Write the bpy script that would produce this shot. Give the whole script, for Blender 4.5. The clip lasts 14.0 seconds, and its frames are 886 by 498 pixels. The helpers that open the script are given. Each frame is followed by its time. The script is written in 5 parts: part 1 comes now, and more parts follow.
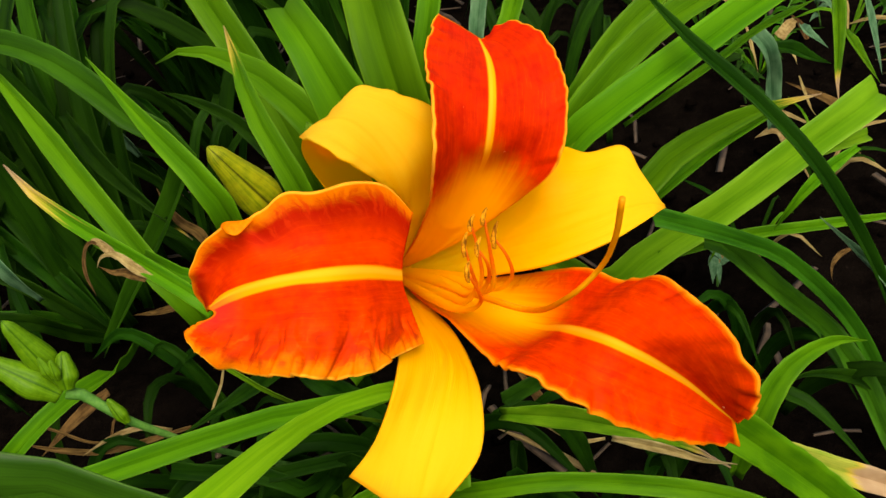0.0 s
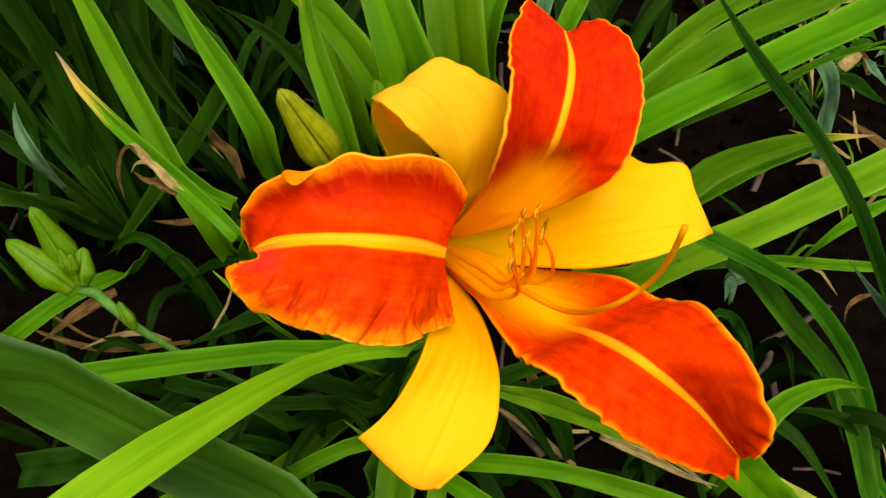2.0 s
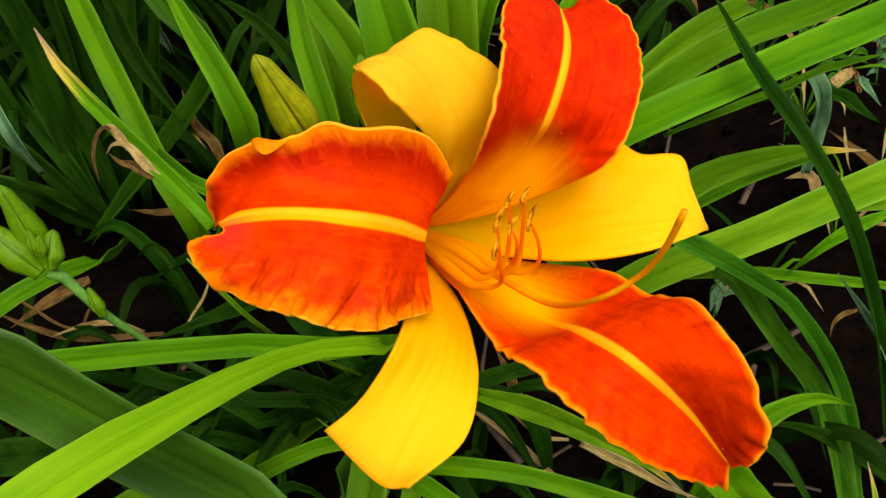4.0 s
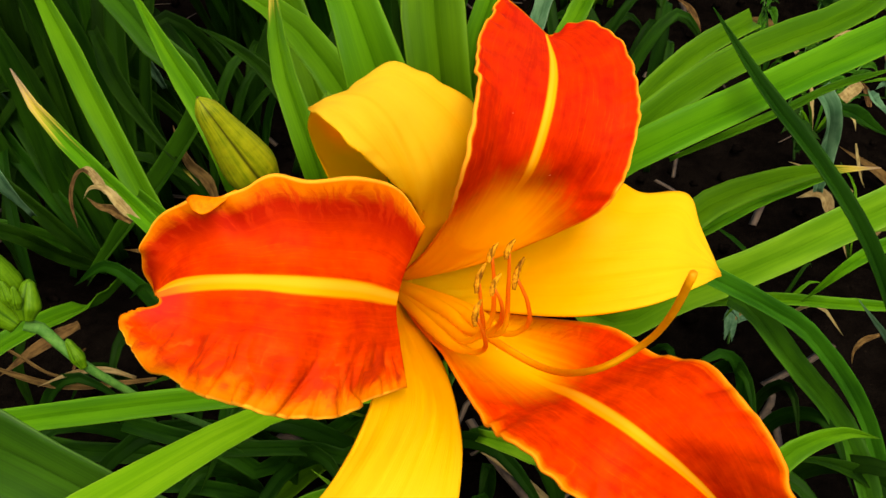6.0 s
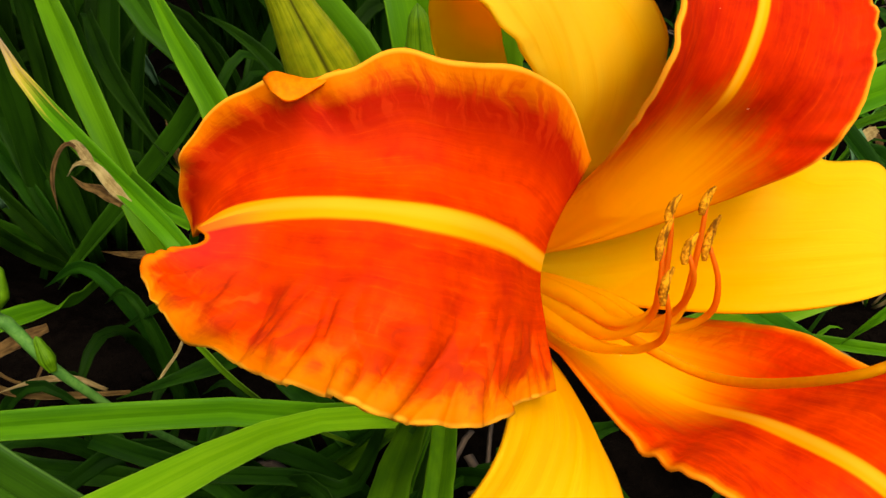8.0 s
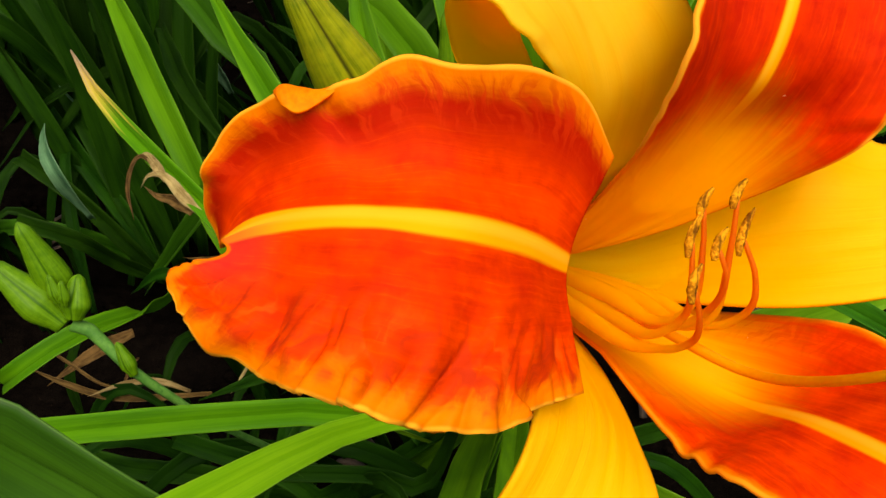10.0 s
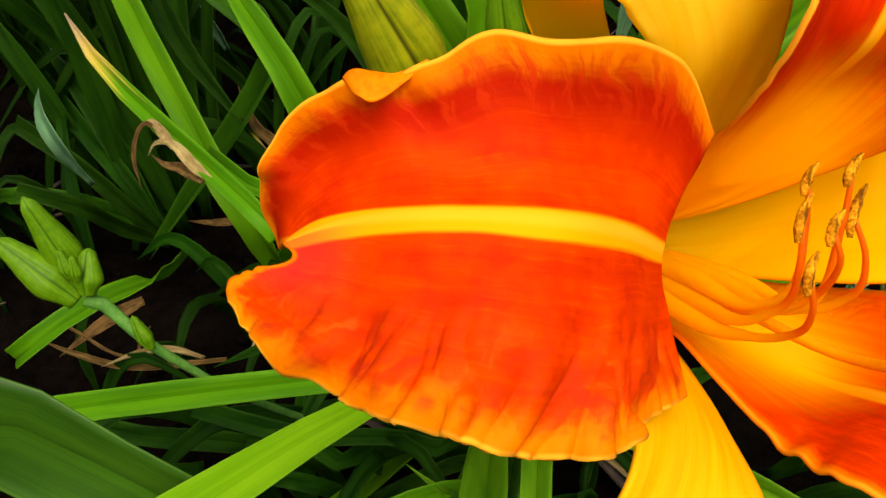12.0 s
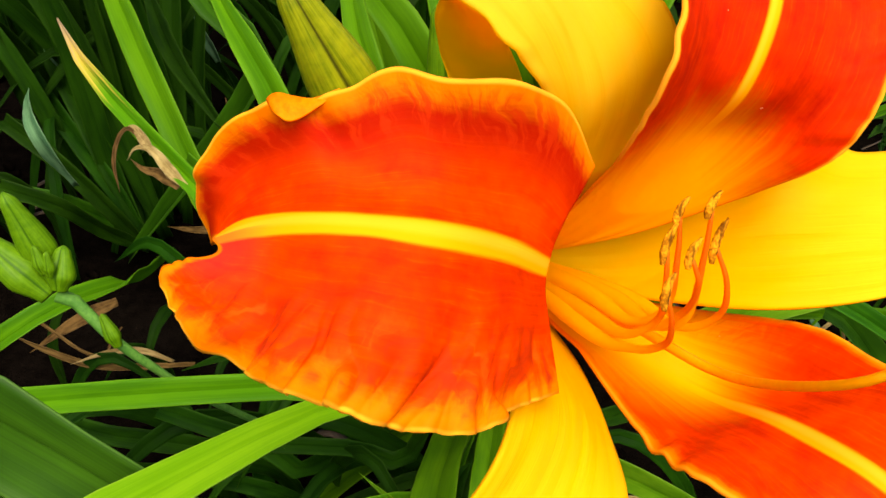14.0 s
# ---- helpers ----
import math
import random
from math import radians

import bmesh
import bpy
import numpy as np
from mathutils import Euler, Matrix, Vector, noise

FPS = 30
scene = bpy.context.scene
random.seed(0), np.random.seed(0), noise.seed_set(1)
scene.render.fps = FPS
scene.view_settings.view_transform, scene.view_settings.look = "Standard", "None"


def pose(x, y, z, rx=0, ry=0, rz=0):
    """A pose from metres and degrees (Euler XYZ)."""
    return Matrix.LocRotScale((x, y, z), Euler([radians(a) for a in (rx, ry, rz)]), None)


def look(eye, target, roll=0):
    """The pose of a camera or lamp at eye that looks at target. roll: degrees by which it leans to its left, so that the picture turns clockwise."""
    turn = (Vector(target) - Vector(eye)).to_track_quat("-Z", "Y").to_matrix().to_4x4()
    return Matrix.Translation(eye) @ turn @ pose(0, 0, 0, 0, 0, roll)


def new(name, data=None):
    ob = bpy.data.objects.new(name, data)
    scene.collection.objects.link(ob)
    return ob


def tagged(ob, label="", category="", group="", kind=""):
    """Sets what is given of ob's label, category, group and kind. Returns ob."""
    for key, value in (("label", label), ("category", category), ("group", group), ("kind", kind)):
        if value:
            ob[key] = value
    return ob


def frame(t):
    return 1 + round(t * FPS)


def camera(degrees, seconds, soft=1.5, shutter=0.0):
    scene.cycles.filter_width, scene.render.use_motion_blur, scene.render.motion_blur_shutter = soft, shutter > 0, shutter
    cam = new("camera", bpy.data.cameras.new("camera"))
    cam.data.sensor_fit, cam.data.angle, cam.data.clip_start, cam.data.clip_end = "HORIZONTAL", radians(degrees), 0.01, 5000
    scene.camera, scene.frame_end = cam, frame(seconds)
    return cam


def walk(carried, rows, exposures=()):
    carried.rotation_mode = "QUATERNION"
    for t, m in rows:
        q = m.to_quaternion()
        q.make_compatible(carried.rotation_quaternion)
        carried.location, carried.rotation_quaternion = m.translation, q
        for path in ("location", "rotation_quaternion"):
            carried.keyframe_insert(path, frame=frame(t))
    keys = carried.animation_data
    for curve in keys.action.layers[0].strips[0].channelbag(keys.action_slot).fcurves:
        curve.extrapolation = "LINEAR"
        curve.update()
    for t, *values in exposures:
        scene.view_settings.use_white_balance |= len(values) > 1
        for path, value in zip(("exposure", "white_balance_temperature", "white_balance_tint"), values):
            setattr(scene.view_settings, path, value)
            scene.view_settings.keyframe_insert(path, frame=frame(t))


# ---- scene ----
cam = camera(56.0, 14.0)
PATH = [
    (0, (0.02095, 0.02952, 0.49035), (-0.2006, 1.5433, -0.7979), -10.43),
    (0.5, (0.02869, 0.02221, 0.49583), (-0.2964, 1.4452, -0.8714), -4.99),
    (1, (0.02730, 0.03598, 0.47983), (-0.2064, 1.4611, -0.9038), 1.44),
    (1.5, (0.02391, 0.03540, 0.49260), (-0.1895, 1.4842, -0.8696), -0.02),
    (2, (0.01357, 0.03152, 0.49501), (-0.2334, 1.4766, -0.8654), -0.24),
    (2.5, (0.01539, 0.03169, 0.48899), (-0.2168, 1.4820, -0.8684), 1.51),
    (3, (0.01567, 0.03137, 0.48285), (-0.2022, 1.4906, -0.8674), 2.78),
    (3.2, (0.01319, 0.03533, 0.48608), (-0.1932, 1.4841, -0.8772), 3.07),
    (5.3, (0.02464, 0.03864, 0.47947), (-0.2469, 1.5188, -0.8379), 0.72),
    (5.5, (0.02722, 0.04380, 0.48110), (-0.2443, 1.5188, -0.8420), -0.02),
    (6, (0.01692, 0.05810, 0.47487), (-0.2285, 1.5519, -0.8322), 0.57),
    (6.5, (0.00473, 0.07438, 0.45523), (-0.2095, 1.6143, -0.8028), 1.85),
    (7, (-0.00166, 0.07774, 0.44482), (-0.1802, 1.6321, -0.8011), 5.20),
    (7.5, (-0.01078, 0.08029, 0.43928), (-0.1938, 1.6360, -0.8042), 6.06),
    (8, (-0.00989, 0.08007, 0.43622), (-0.2055, 1.6380, -0.8025), 5.16),
    (8.2, (-0.01189, 0.07764, 0.43678), (-0.2169, 1.6326, -0.8042), 5.05),
    (10.3, (-0.00299, 0.08255, 0.43707), (-0.3934, 1.5833, -0.8259), -1.45),
    (10.5, (-0.00614, 0.08199, 0.44008), (-0.3798, 1.5699, -0.8430), -2.19),
    (11, (-0.00744, 0.07975, 0.44143), (-0.3926, 1.5378, -0.8722), -2.68),
    (11.5, (-0.00622, 0.08063, 0.43729), (-0.4012, 1.5302, -0.8829), -3.35),
    (12, (-0.01471, 0.09053, 0.43505), (-0.3745, 1.5243, -0.9122), -2.92),
    (12.5, (-0.01895, 0.09765, 0.43284), (-0.3091, 1.4726, -0.9903), -1.78),
    (13, (-0.01581, 0.09886, 0.43896), (-0.2696, 1.4416, -1.0213), -1.06),
    (13.5, (-0.01368, 0.09452, 0.43861), (-0.2680, 1.4674, -0.9934), -0.26),
    (14, (-0.00341, 0.08207, 0.44204), (-0.3382, 1.5591, -0.8642), 1.24),
]
walk(cam, [(t, look(eye, target, roll)) for t, eye, target, roll in PATH], exposures=[
    (0, 0.23, 7400, 10), (3, 0.23, 7400, 10), (5.5, 0.23, 7400, 10), (6.5, 0.27, 7400, 10), (7, 0.18, 7400, 10), (8, 0.16, 7400, 10),
    (10.5, 0.18, 7400, 10), (11.5, 0.24, 7400, 10), (12.5, 0.37, 7400, 10), (13, 0.42, 7400, 10), (13.5, 0.48, 7400, 10), (14, 0.58, 7400, 10)])

# ---- light ----
world = bpy.data.worlds.new("sky")
scene.world = world
world.use_nodes = True
wn = world.node_tree
sky = wn.nodes.new("ShaderNodeTexSky")
sky.sky_type = "NISHITA"
sky.sun_disc = False
SUN_EL, SUN_AZ = 62.0, 158.0
sky.sun_elevation, sky.sun_rotation = radians(SUN_EL), radians(SUN_AZ)
sky.air_density, sky.dust_density = 1.0, 4.0
wn.nodes["Background"].inputs["Strength"].default_value = 0.14
wn.links.new(sky.outputs["Color"], wn.nodes["Background"].inputs["Color"])
sun = new("sun", bpy.data.lights.new("sun", "SUN"))
sun.data.energy, sun.data.angle, sun.data.color = 3.3, radians(56), (1.0, 0.95, 0.86)
sun.matrix_world = look((math.sin(radians(SUN_AZ)) * math.cos(radians(SUN_EL)), math.cos(radians(SUN_AZ)) * math.cos(radians(SUN_EL)), math.sin(radians(SUN_EL))), (0, 0, 0))

GROUND = -0.04
VIEW = Vector((0.01, -0.62, 0.78))
THROAT = Vector((-0.018, 0.195, 0.343))


# ---- node helpers ----
class Nodes:
    def __init__(self, name):
        self.mat = bpy.data.materials.new(name)
        self.mat.use_nodes = True
        self.tree = self.mat.node_tree
        self.bsdf = self.tree.nodes["Principled BSDF"]
        self.out = self.tree.nodes["Material Output"]

    def add(self, kind, **values):
        n = self.tree.nodes.new(kind)
        for k, v in values.items():
            n.inputs[k.replace("_", " ")].default_value = v
        return n

    def link(self, a, b):
        self.tree.links.new(a, b)

    def put(self, socket, v):
        if hasattr(v, "is_linked"):
            self.link(v, socket)
        else:
            socket.default_value = v

    def math(self, op, a, b=0.0, c=0.0):
        n = self.tree.nodes.new("ShaderNodeMath")
        n.operation = op
        for i, v in enumerate((a, b, c)):
            self.put(n.inputs[i], v)
        return n.outputs[0]

    def step(self, x, lo, hi, a=0.0, b=1.0):
        n = self.tree.nodes.new("ShaderNodeMapRange")
        n.interpolation_type = "SMOOTHSTEP"
        for i, v in enumerate((x, lo, hi, a, b)):
            self.put(n.inputs[i], v)
        return n.outputs[0]

    def mix(self, f, a, b):
        n = self.tree.nodes.new("ShaderNodeMix")
        n.data_type = "RGBA"
        self.put(n.inputs["Factor"], f)
        self.put(n.inputs["A"], a if hasattr(a, "is_linked") else (*a, 1))
        self.put(n.inputs["B"], b if hasattr(b, "is_linked") else (*b, 1))
        return n.outputs["Result"]

    def uv(self):
        s = self.tree.nodes.new("ShaderNodeSeparateXYZ")
        self.link(self.tree.nodes.new("ShaderNodeUVMap").outputs[0], s.inputs[0])
        return s.outputs[0], s.outputs[1]

    def noise(self, x, y, z=0.0, scale=1.0, detail=2.0, rough=0.5):
        c = self.tree.nodes.new("ShaderNodeCombineXYZ")
        for i, v in enumerate((x, y, z)):
            self.put(c.inputs[i], v)
        n = self.add("ShaderNodeTexNoise", Scale=scale, Detail=detail, Roughness=rough)
        self.link(c.outputs[0], n.inputs["Vector"])
        return n.outputs["Fac"]

    def space_noise(self, scale, detail=3.0, rough=0.55):
        n = self.add("ShaderNodeTexNoise", Scale=scale, Detail=detail, Roughness=rough)
        self.link(self.tree.nodes.new("ShaderNodeTexCoord").outputs["Object"], n.inputs["Vector"])
        return n.outputs["Fac"]

    def rand(self):
        return self.tree.nodes.new("ShaderNodeObjectInfo").outputs["Random"]

    def finish(self, colour, rough=0.5, bump=None, depth=0.0003, thin=0.0, thin_tint=None, gloss=0.5):
        self.put(self.bsdf.inputs["Base Color"], colour)
        self.put(self.bsdf.inputs["Roughness"], rough)
        self.bsdf.inputs["Specular IOR Level"].default_value = gloss
        if bump is not None:
            b = self.add("ShaderNodeBump", Strength=1.0, Distance=depth)
            self.link(bump, b.inputs["Height"])
            self.link(b.outputs[0], self.bsdf.inputs["Normal"])
        if thin:
            t = self.tree.nodes.new("ShaderNodeBsdfTranslucent")
            self.put(t.inputs["Color"], thin_tint if thin_tint is not None else colour)
            m = self.add("ShaderNodeMixShader", Fac=thin)
            self.link(self.bsdf.outputs[0], m.inputs[1])
            self.link(t.outputs[0], m.inputs[2])
            self.link(m.outputs[0], self.out.inputs["Surface"])
        return self.mat


def leaf_material(name, base, light, rib, rough=0.46, gloss=0.10):
    """Strap leaf: fine parallel veins, a groove at the middle, patches; u runs across, v from tip to base, w-map 'dry' sets the withered tip."""
    n = Nodes(name)
    u, v = n.uv()
    r = n.rand()
    a = n.math("ABSOLUTE", n.math("SUBTRACT", u, 0.5))
    veins = n.noise(n.math("MULTIPLY", u, 46.0), n.math("MULTIPLY", v, 2.0), n.math("MULTIPLY", r, 30.0), 1.0, 2.0)
    patch = n.noise(n.math("MULTIPLY", u, 2.0), n.math("MULTIPLY", v, 7.0), n.math("MULTIPLY", r, 50.0), 1.0, 3.0)
    col = n.mix(n.step(n.math("ADD", n.math("MULTIPLY", veins, 0.24), n.math("MULTIPLY", patch, 0.86)), 0.36, 0.78), base, light)
    # Shade of the middle groove, painted as a line of the base green.
    col = n.mix(n.step(a, 0.035, 0.0, 0.0, 0.45), col, base)
    col = n.mix(n.step(a, 0.470, 0.497, 0.0, 0.55), col, rib)
    col = n.mix(n.step(n.math("ABSOLUTE", n.math("SUBTRACT", a, 0.16)), 0.05, 0.0, 0.0, 0.30), col, light)
    hue = n.add("ShaderNodeHueSaturation")
    n.put(hue.inputs["Hue"], n.math("ADD", 0.492, n.math("MULTIPLY", r, 0.016)))
    n.put(hue.inputs["Value"], n.math("ADD", 0.82, n.math("MULTIPLY", r, 0.36)))
    n.link(col, hue.inputs["Color"])
    at = n.tree.nodes.new("ShaderNodeAttribute")
    at.attribute_name = "dry"
    ragged = n.math("ADD", n.math("MULTIPLY", n.noise(n.math("MULTIPLY", u, 7.0), n.math("MULTIPLY", v, 5.0), r, 1.0, 3.0), 0.14), n.math("SUBTRACT", v, 0.07))
    gap = n.math("SUBTRACT", at.outputs["Fac"], ragged)
    yellowed = n.mix(n.step(gap, -0.045, 0.01), hue.outputs[0], (0.55, 0.42, 0.05))
    straw = n.mix(patch, (0.30, 0.17, 0.075), (0.62, 0.46, 0.27))
    has = n.math("GREATER_THAN", at.outputs["Fac"], 0.01)
    col = n.mix(n.math("MULTIPLY", has, n.step(gap, -0.01, 0.05)), n.mix(has, hue.outputs[0], yellowed), straw)
    rough_v = n.math("ADD", rough, n.math("MULTIPLY", patch, 0.15))
    return n.finish(col, rough_v, veins, 0.00009, 0.22, gloss=gloss)


LEAF = {
    "mid": leaf_material("leaf_green", (0.042, 0.145, 0.002), (0.092, 0.245, 0.004), (0.13, 0.29, 0.010)),
    "bright": leaf_material("leaf_bright_green", (0.115, 0.27, 0.003), (0.20, 0.38, 0.008), (0.24, 0.42, 0.03)),
    "pale": leaf_material("leaf_pale_green", (0.085, 0.225, 0.005), (0.17, 0.35, 0.012), (0.24, 0.42, 0.04)),
    # dark and shade: the same green leaf, shade of the gaps put into its colour
    "dark": leaf_material("leaf_green_shade_tone", (0.005, 0.027, 0.001), (0.014, 0.058, 0.002), (0.026, 0.08, 0.004), 0.5, 0.05),
    "deep": leaf_material("leaf_deep_green", (0.014, 0.070, 0.002), (0.040, 0.155, 0.005), (0.06, 0.20, 0.010)),
    "broad": leaf_material("leaf_broad_green", (0.018, 0.085, 0.003), (0.052, 0.190, 0.007), (0.08, 0.23, 0.02), 0.40, 0.25),
    "shade": leaf_material("leaf_green_deep_shade_tone", (0.004, 0.019, 0.001), (0.009, 0.037, 0.0015), (0.014, 0.044, 0.003), 0.5, 0.04),
    "blue": leaf_material("leaf_blue_green", (0.045, 0.13, 0.055), (0.12, 0.25, 0.12), (0.2, 0.33, 0.18)),
    "yel": leaf_material("leaf_yellow_green", (0.17, 0.30, 0.02), (0.40, 0.42, 0.06), (0.45, 0.45, 0.1)),
    "dry": leaf_material("straw", (0.20, 0.135, 0.045), (0.42, 0.32, 0.13), (0.45, 0.36, 0.18), 0.7, 0.05),
    "brown": leaf_material("withered_brown", (0.05, 0.026, 0.008), (0.19, 0.11, 0.034), (0.24, 0.15, 0.06), 0.7, 0.05),
}


def plain(name, dark, light, scale, rough=0.5, depth=0.0003, thin=0.0, gloss=0.4):
    n = Nodes(name)
    f = n.space_noise(scale, 4.0)
    g = n.space_noise(scale * 5, 3.0)
    col = n.mix(n.step(n.math("ADD", n.math("MULTIPLY", f, 0.65), n.math("MULTIPLY", g, 0.35)), 0.35, 0.65), dark, light)
    return n.finish(col, rough, g, depth, thin, gloss=gloss)


def petal_material(name, throat, spread, rib, edge_up, edge_low, pleats=0.0, deep=(0.50, 0.010, 0.001), bright=(0.88, 0.056, 0.001), band=0.0, warm=0.0, fan=0.0, pale=0.0):
    """Red petal with a yellow midrib, a yellow throat and an orange, crimped margin; fine veins run along it and fan into the margin."""
    n = Nodes(name)
    u, v = n.uv()
    side = n.math("SUBTRACT", u, 0.5)
    a = n.math("MULTIPLY", n.math("ABSOLUTE", side), 2.0)
    low = n.math("GREATER_THAN", u, 0.5)
    warp = n.math("SUBTRACT", n.space_noise(110.0, 3.0), 0.5)
    veer = n.math("SUBTRACT", v, n.math("MULTIPLY", n.math("MULTIPLY", a, v), fan))
    streak = n.noise(n.math("ADD", n.math("MULTIPLY", u, 26.0), n.math("MULTIPLY", warp, 1.2)), n.math("MULTIPLY", v, 2.6), 0.0, 1.0, 4.0, 0.6)
    fine = n.noise(n.math("ADD", n.math("MULTIPLY", u, 95.0), n.math("MULTIPLY", warp, 5.0)), n.math("MULTIPLY", v, 9.0), 3.0, 1.0, 3.0, 0.6)
    cloud = n.noise(n.math("MULTIPLY", u, 4.0), n.math("MULTIPLY", v, 4.0), 7.0, 1.0, 3.0)
    mottle = n.space_noise(230.0, 5.0, 0.62)
    tone = n.math("ADD", n.math("MULTIPLY", streak, 0.26), n.math("ADD", n.math("MULTIPLY", cloud, 0.22), n.math("ADD", n.math("MULTIPLY", fine, 0.12), n.math("MULTIPLY", mottle, 0.40))))
    red = n.mix(n.step(tone, 0.30, 0.66), deep, bright)
    red = n.mix(n.step(n.math("ADD", fine, n.math("MULTIPLY", mottle, 0.3)), 0.70, 0.95, 0.0, 0.25), red, (0.95, 0.15, 0.004))
    red = n.mix(n.step(n.space_noise(85.0, 4.0), 0.52, 0.72, 0.0, 0.32), red, (0.58, 0.010, 0.004))
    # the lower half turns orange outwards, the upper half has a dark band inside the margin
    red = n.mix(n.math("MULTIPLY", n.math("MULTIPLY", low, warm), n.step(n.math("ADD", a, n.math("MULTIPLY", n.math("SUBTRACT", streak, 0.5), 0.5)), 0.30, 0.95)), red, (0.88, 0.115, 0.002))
    # dusk: deep red pigment together with the rolled margin's shade, put into the colour
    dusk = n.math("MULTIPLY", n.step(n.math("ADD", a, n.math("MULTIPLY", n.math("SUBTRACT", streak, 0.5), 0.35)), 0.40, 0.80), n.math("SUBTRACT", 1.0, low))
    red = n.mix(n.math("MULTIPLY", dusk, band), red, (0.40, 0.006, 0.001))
    yellow = n.mix(cloud, (0.93, 0.37, 0.004), (0.95, 0.42, 0.010))
    wob = n.math("MULTIPLY", n.math("SUBTRACT", streak, 0.5), 0.14)
    tip_in = n.step(v, 1.0, 0.72, 0.08 if band else -0.01, 0.0)
    m_rib = n.math("MULTIPLY", n.step(n.math("SUBTRACT", n.math("ADD", a, n.math("MULTIPLY", wob, 0.30)), tip_in), rib + 0.022, rib - 0.018), n.step(v, 1.0, 0.985))
    m_throat = n.step(n.math("ADD", n.math("SUBTRACT", v, n.math("MULTIPLY", n.math("SUBTRACT", 1.0, a), spread)), wob), throat + 0.14, throat - 0.09)
    core = n.step(n.math("ABSOLUTE", n.math("ADD", side, rib * 0.14)), rib * 0.36, rib * 0.06)
    yellow = n.mix(n.math("MULTIPLY", n.math("MULTIPLY", core, 0.8), n.math("SUBTRACT", 1.0, m_throat)), yellow, (0.95, 0.47, 0.025))
    lines = n.step(n.noise(n.math("MULTIPLY", u, 190.0), n.math("MULTIPLY", v, 3.0), 5.0, 1.0, 2.0), 0.55, 0.72, 0.0, 0.35)
    yellow = n.mix(n.math("MULTIPLY", lines, n.step(v, 0.75, 0.30, 0.1, 1.0)), yellow, (0.86, 0.33, 0.002))
    plain_yellow = n.math("MAXIMUM", m_rib, m_throat)
    col = n.mix(plain_yellow, red, yellow)
    rim = n.math("MAXIMUM", a, n.step(v, 0.94, 1.0))
    edge = n.math("ADD", edge_up, n.math("MULTIPLY", low, edge_low - edge_up))
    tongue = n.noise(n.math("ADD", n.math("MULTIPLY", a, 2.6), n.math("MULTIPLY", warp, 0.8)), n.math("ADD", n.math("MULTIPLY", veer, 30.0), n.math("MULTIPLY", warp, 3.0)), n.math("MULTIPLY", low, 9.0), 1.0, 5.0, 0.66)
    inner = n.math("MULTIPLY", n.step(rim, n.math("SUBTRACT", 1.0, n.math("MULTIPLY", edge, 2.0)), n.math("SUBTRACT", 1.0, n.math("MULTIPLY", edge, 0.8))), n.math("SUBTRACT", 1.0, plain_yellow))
    # Dark and orange streaks: blotches, plus light and shade of pleats painted in.
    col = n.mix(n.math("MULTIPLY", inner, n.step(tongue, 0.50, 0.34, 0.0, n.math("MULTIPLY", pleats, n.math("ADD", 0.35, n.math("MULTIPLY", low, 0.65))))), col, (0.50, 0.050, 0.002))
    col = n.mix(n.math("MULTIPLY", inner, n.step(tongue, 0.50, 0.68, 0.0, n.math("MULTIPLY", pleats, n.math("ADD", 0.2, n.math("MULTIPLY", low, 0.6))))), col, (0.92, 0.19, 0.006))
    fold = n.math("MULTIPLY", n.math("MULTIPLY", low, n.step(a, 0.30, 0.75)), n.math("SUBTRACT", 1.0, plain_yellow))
    crease_paint = n.noise(n.math("ADD", n.math("MULTIPLY", a, 2.2), n.math("MULTIPLY", warp, 0.9)), n.math("ADD", n.math("MULTIPLY", veer, 27.0), n.math("MULTIPLY", warp, 5.0)), 13.0, 1.0, 4.0, 0.55)
    col = n.mix(n.math("MULTIPLY", fold, n.step(crease_paint, 0.50, 0.37, 0.0, pleats)), col, (0.50, 0.026, 0.004))
    col = n.mix(n.math("MULTIPLY", fold, n.step(crease_paint, 0.54, 0.68, 0.0, n.math("MULTIPLY", pleats, 0.5))), col, (0.92, 0.15, 0.010))
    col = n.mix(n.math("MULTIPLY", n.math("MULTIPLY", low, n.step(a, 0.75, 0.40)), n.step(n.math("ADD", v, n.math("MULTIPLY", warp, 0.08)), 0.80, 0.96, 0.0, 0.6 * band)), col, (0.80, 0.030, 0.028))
    vein = n.math("MULTIPLY", n.step(a, 0.55, 0.75), n.math("SUBTRACT", 1.0, low))
    ragged = n.math("ADD", n.math("MULTIPLY", n.math("SUBTRACT", fine, 0.5), 0.06), n.math("ADD", n.math("MULTIPLY", n.math("MULTIPLY", n.math("SUBTRACT", tongue, 0.5), edge), 1.1), n.math("MULTIPLY", n.math("MULTIPLY", n.math("SUBTRACT", crease_paint, 0.5), low), 2.4 * pleats * edge_low)))
    m_edge = n.step(n.math("ADD", rim, ragged), n.math("SUBTRACT", 1.0, n.math("MULTIPLY", edge, 1.4)), n.math("SUBTRACT", 1.0, n.math("MULTIPLY", edge, 0.15)))
    col = n.mix(n.math("MULTIPLY", m_edge, n.math("SUBTRACT", 1.0, m_rib)), col, n.mix(mottle, (0.80, 0.135, 0.002), (0.93, 0.27, 0.006)))
    hair = n.noise(n.math("ADD", n.math("MULTIPLY", a, 3.0), warp), n.math("ADD", n.math("MULTIPLY", veer, 62.0), n.math("MULTIPLY", warp, 6.0)), 21.0, 1.0, 4.0, 0.65)
    col = n.mix(n.math("MULTIPLY", n.math("MULTIPLY", vein, n.step(a, 1.0, 0.84, 0.15, 1.0)), n.step(hair, 0.48, 0.62, 0.0, pleats)), col, (0.58, 0.028, 0.003))
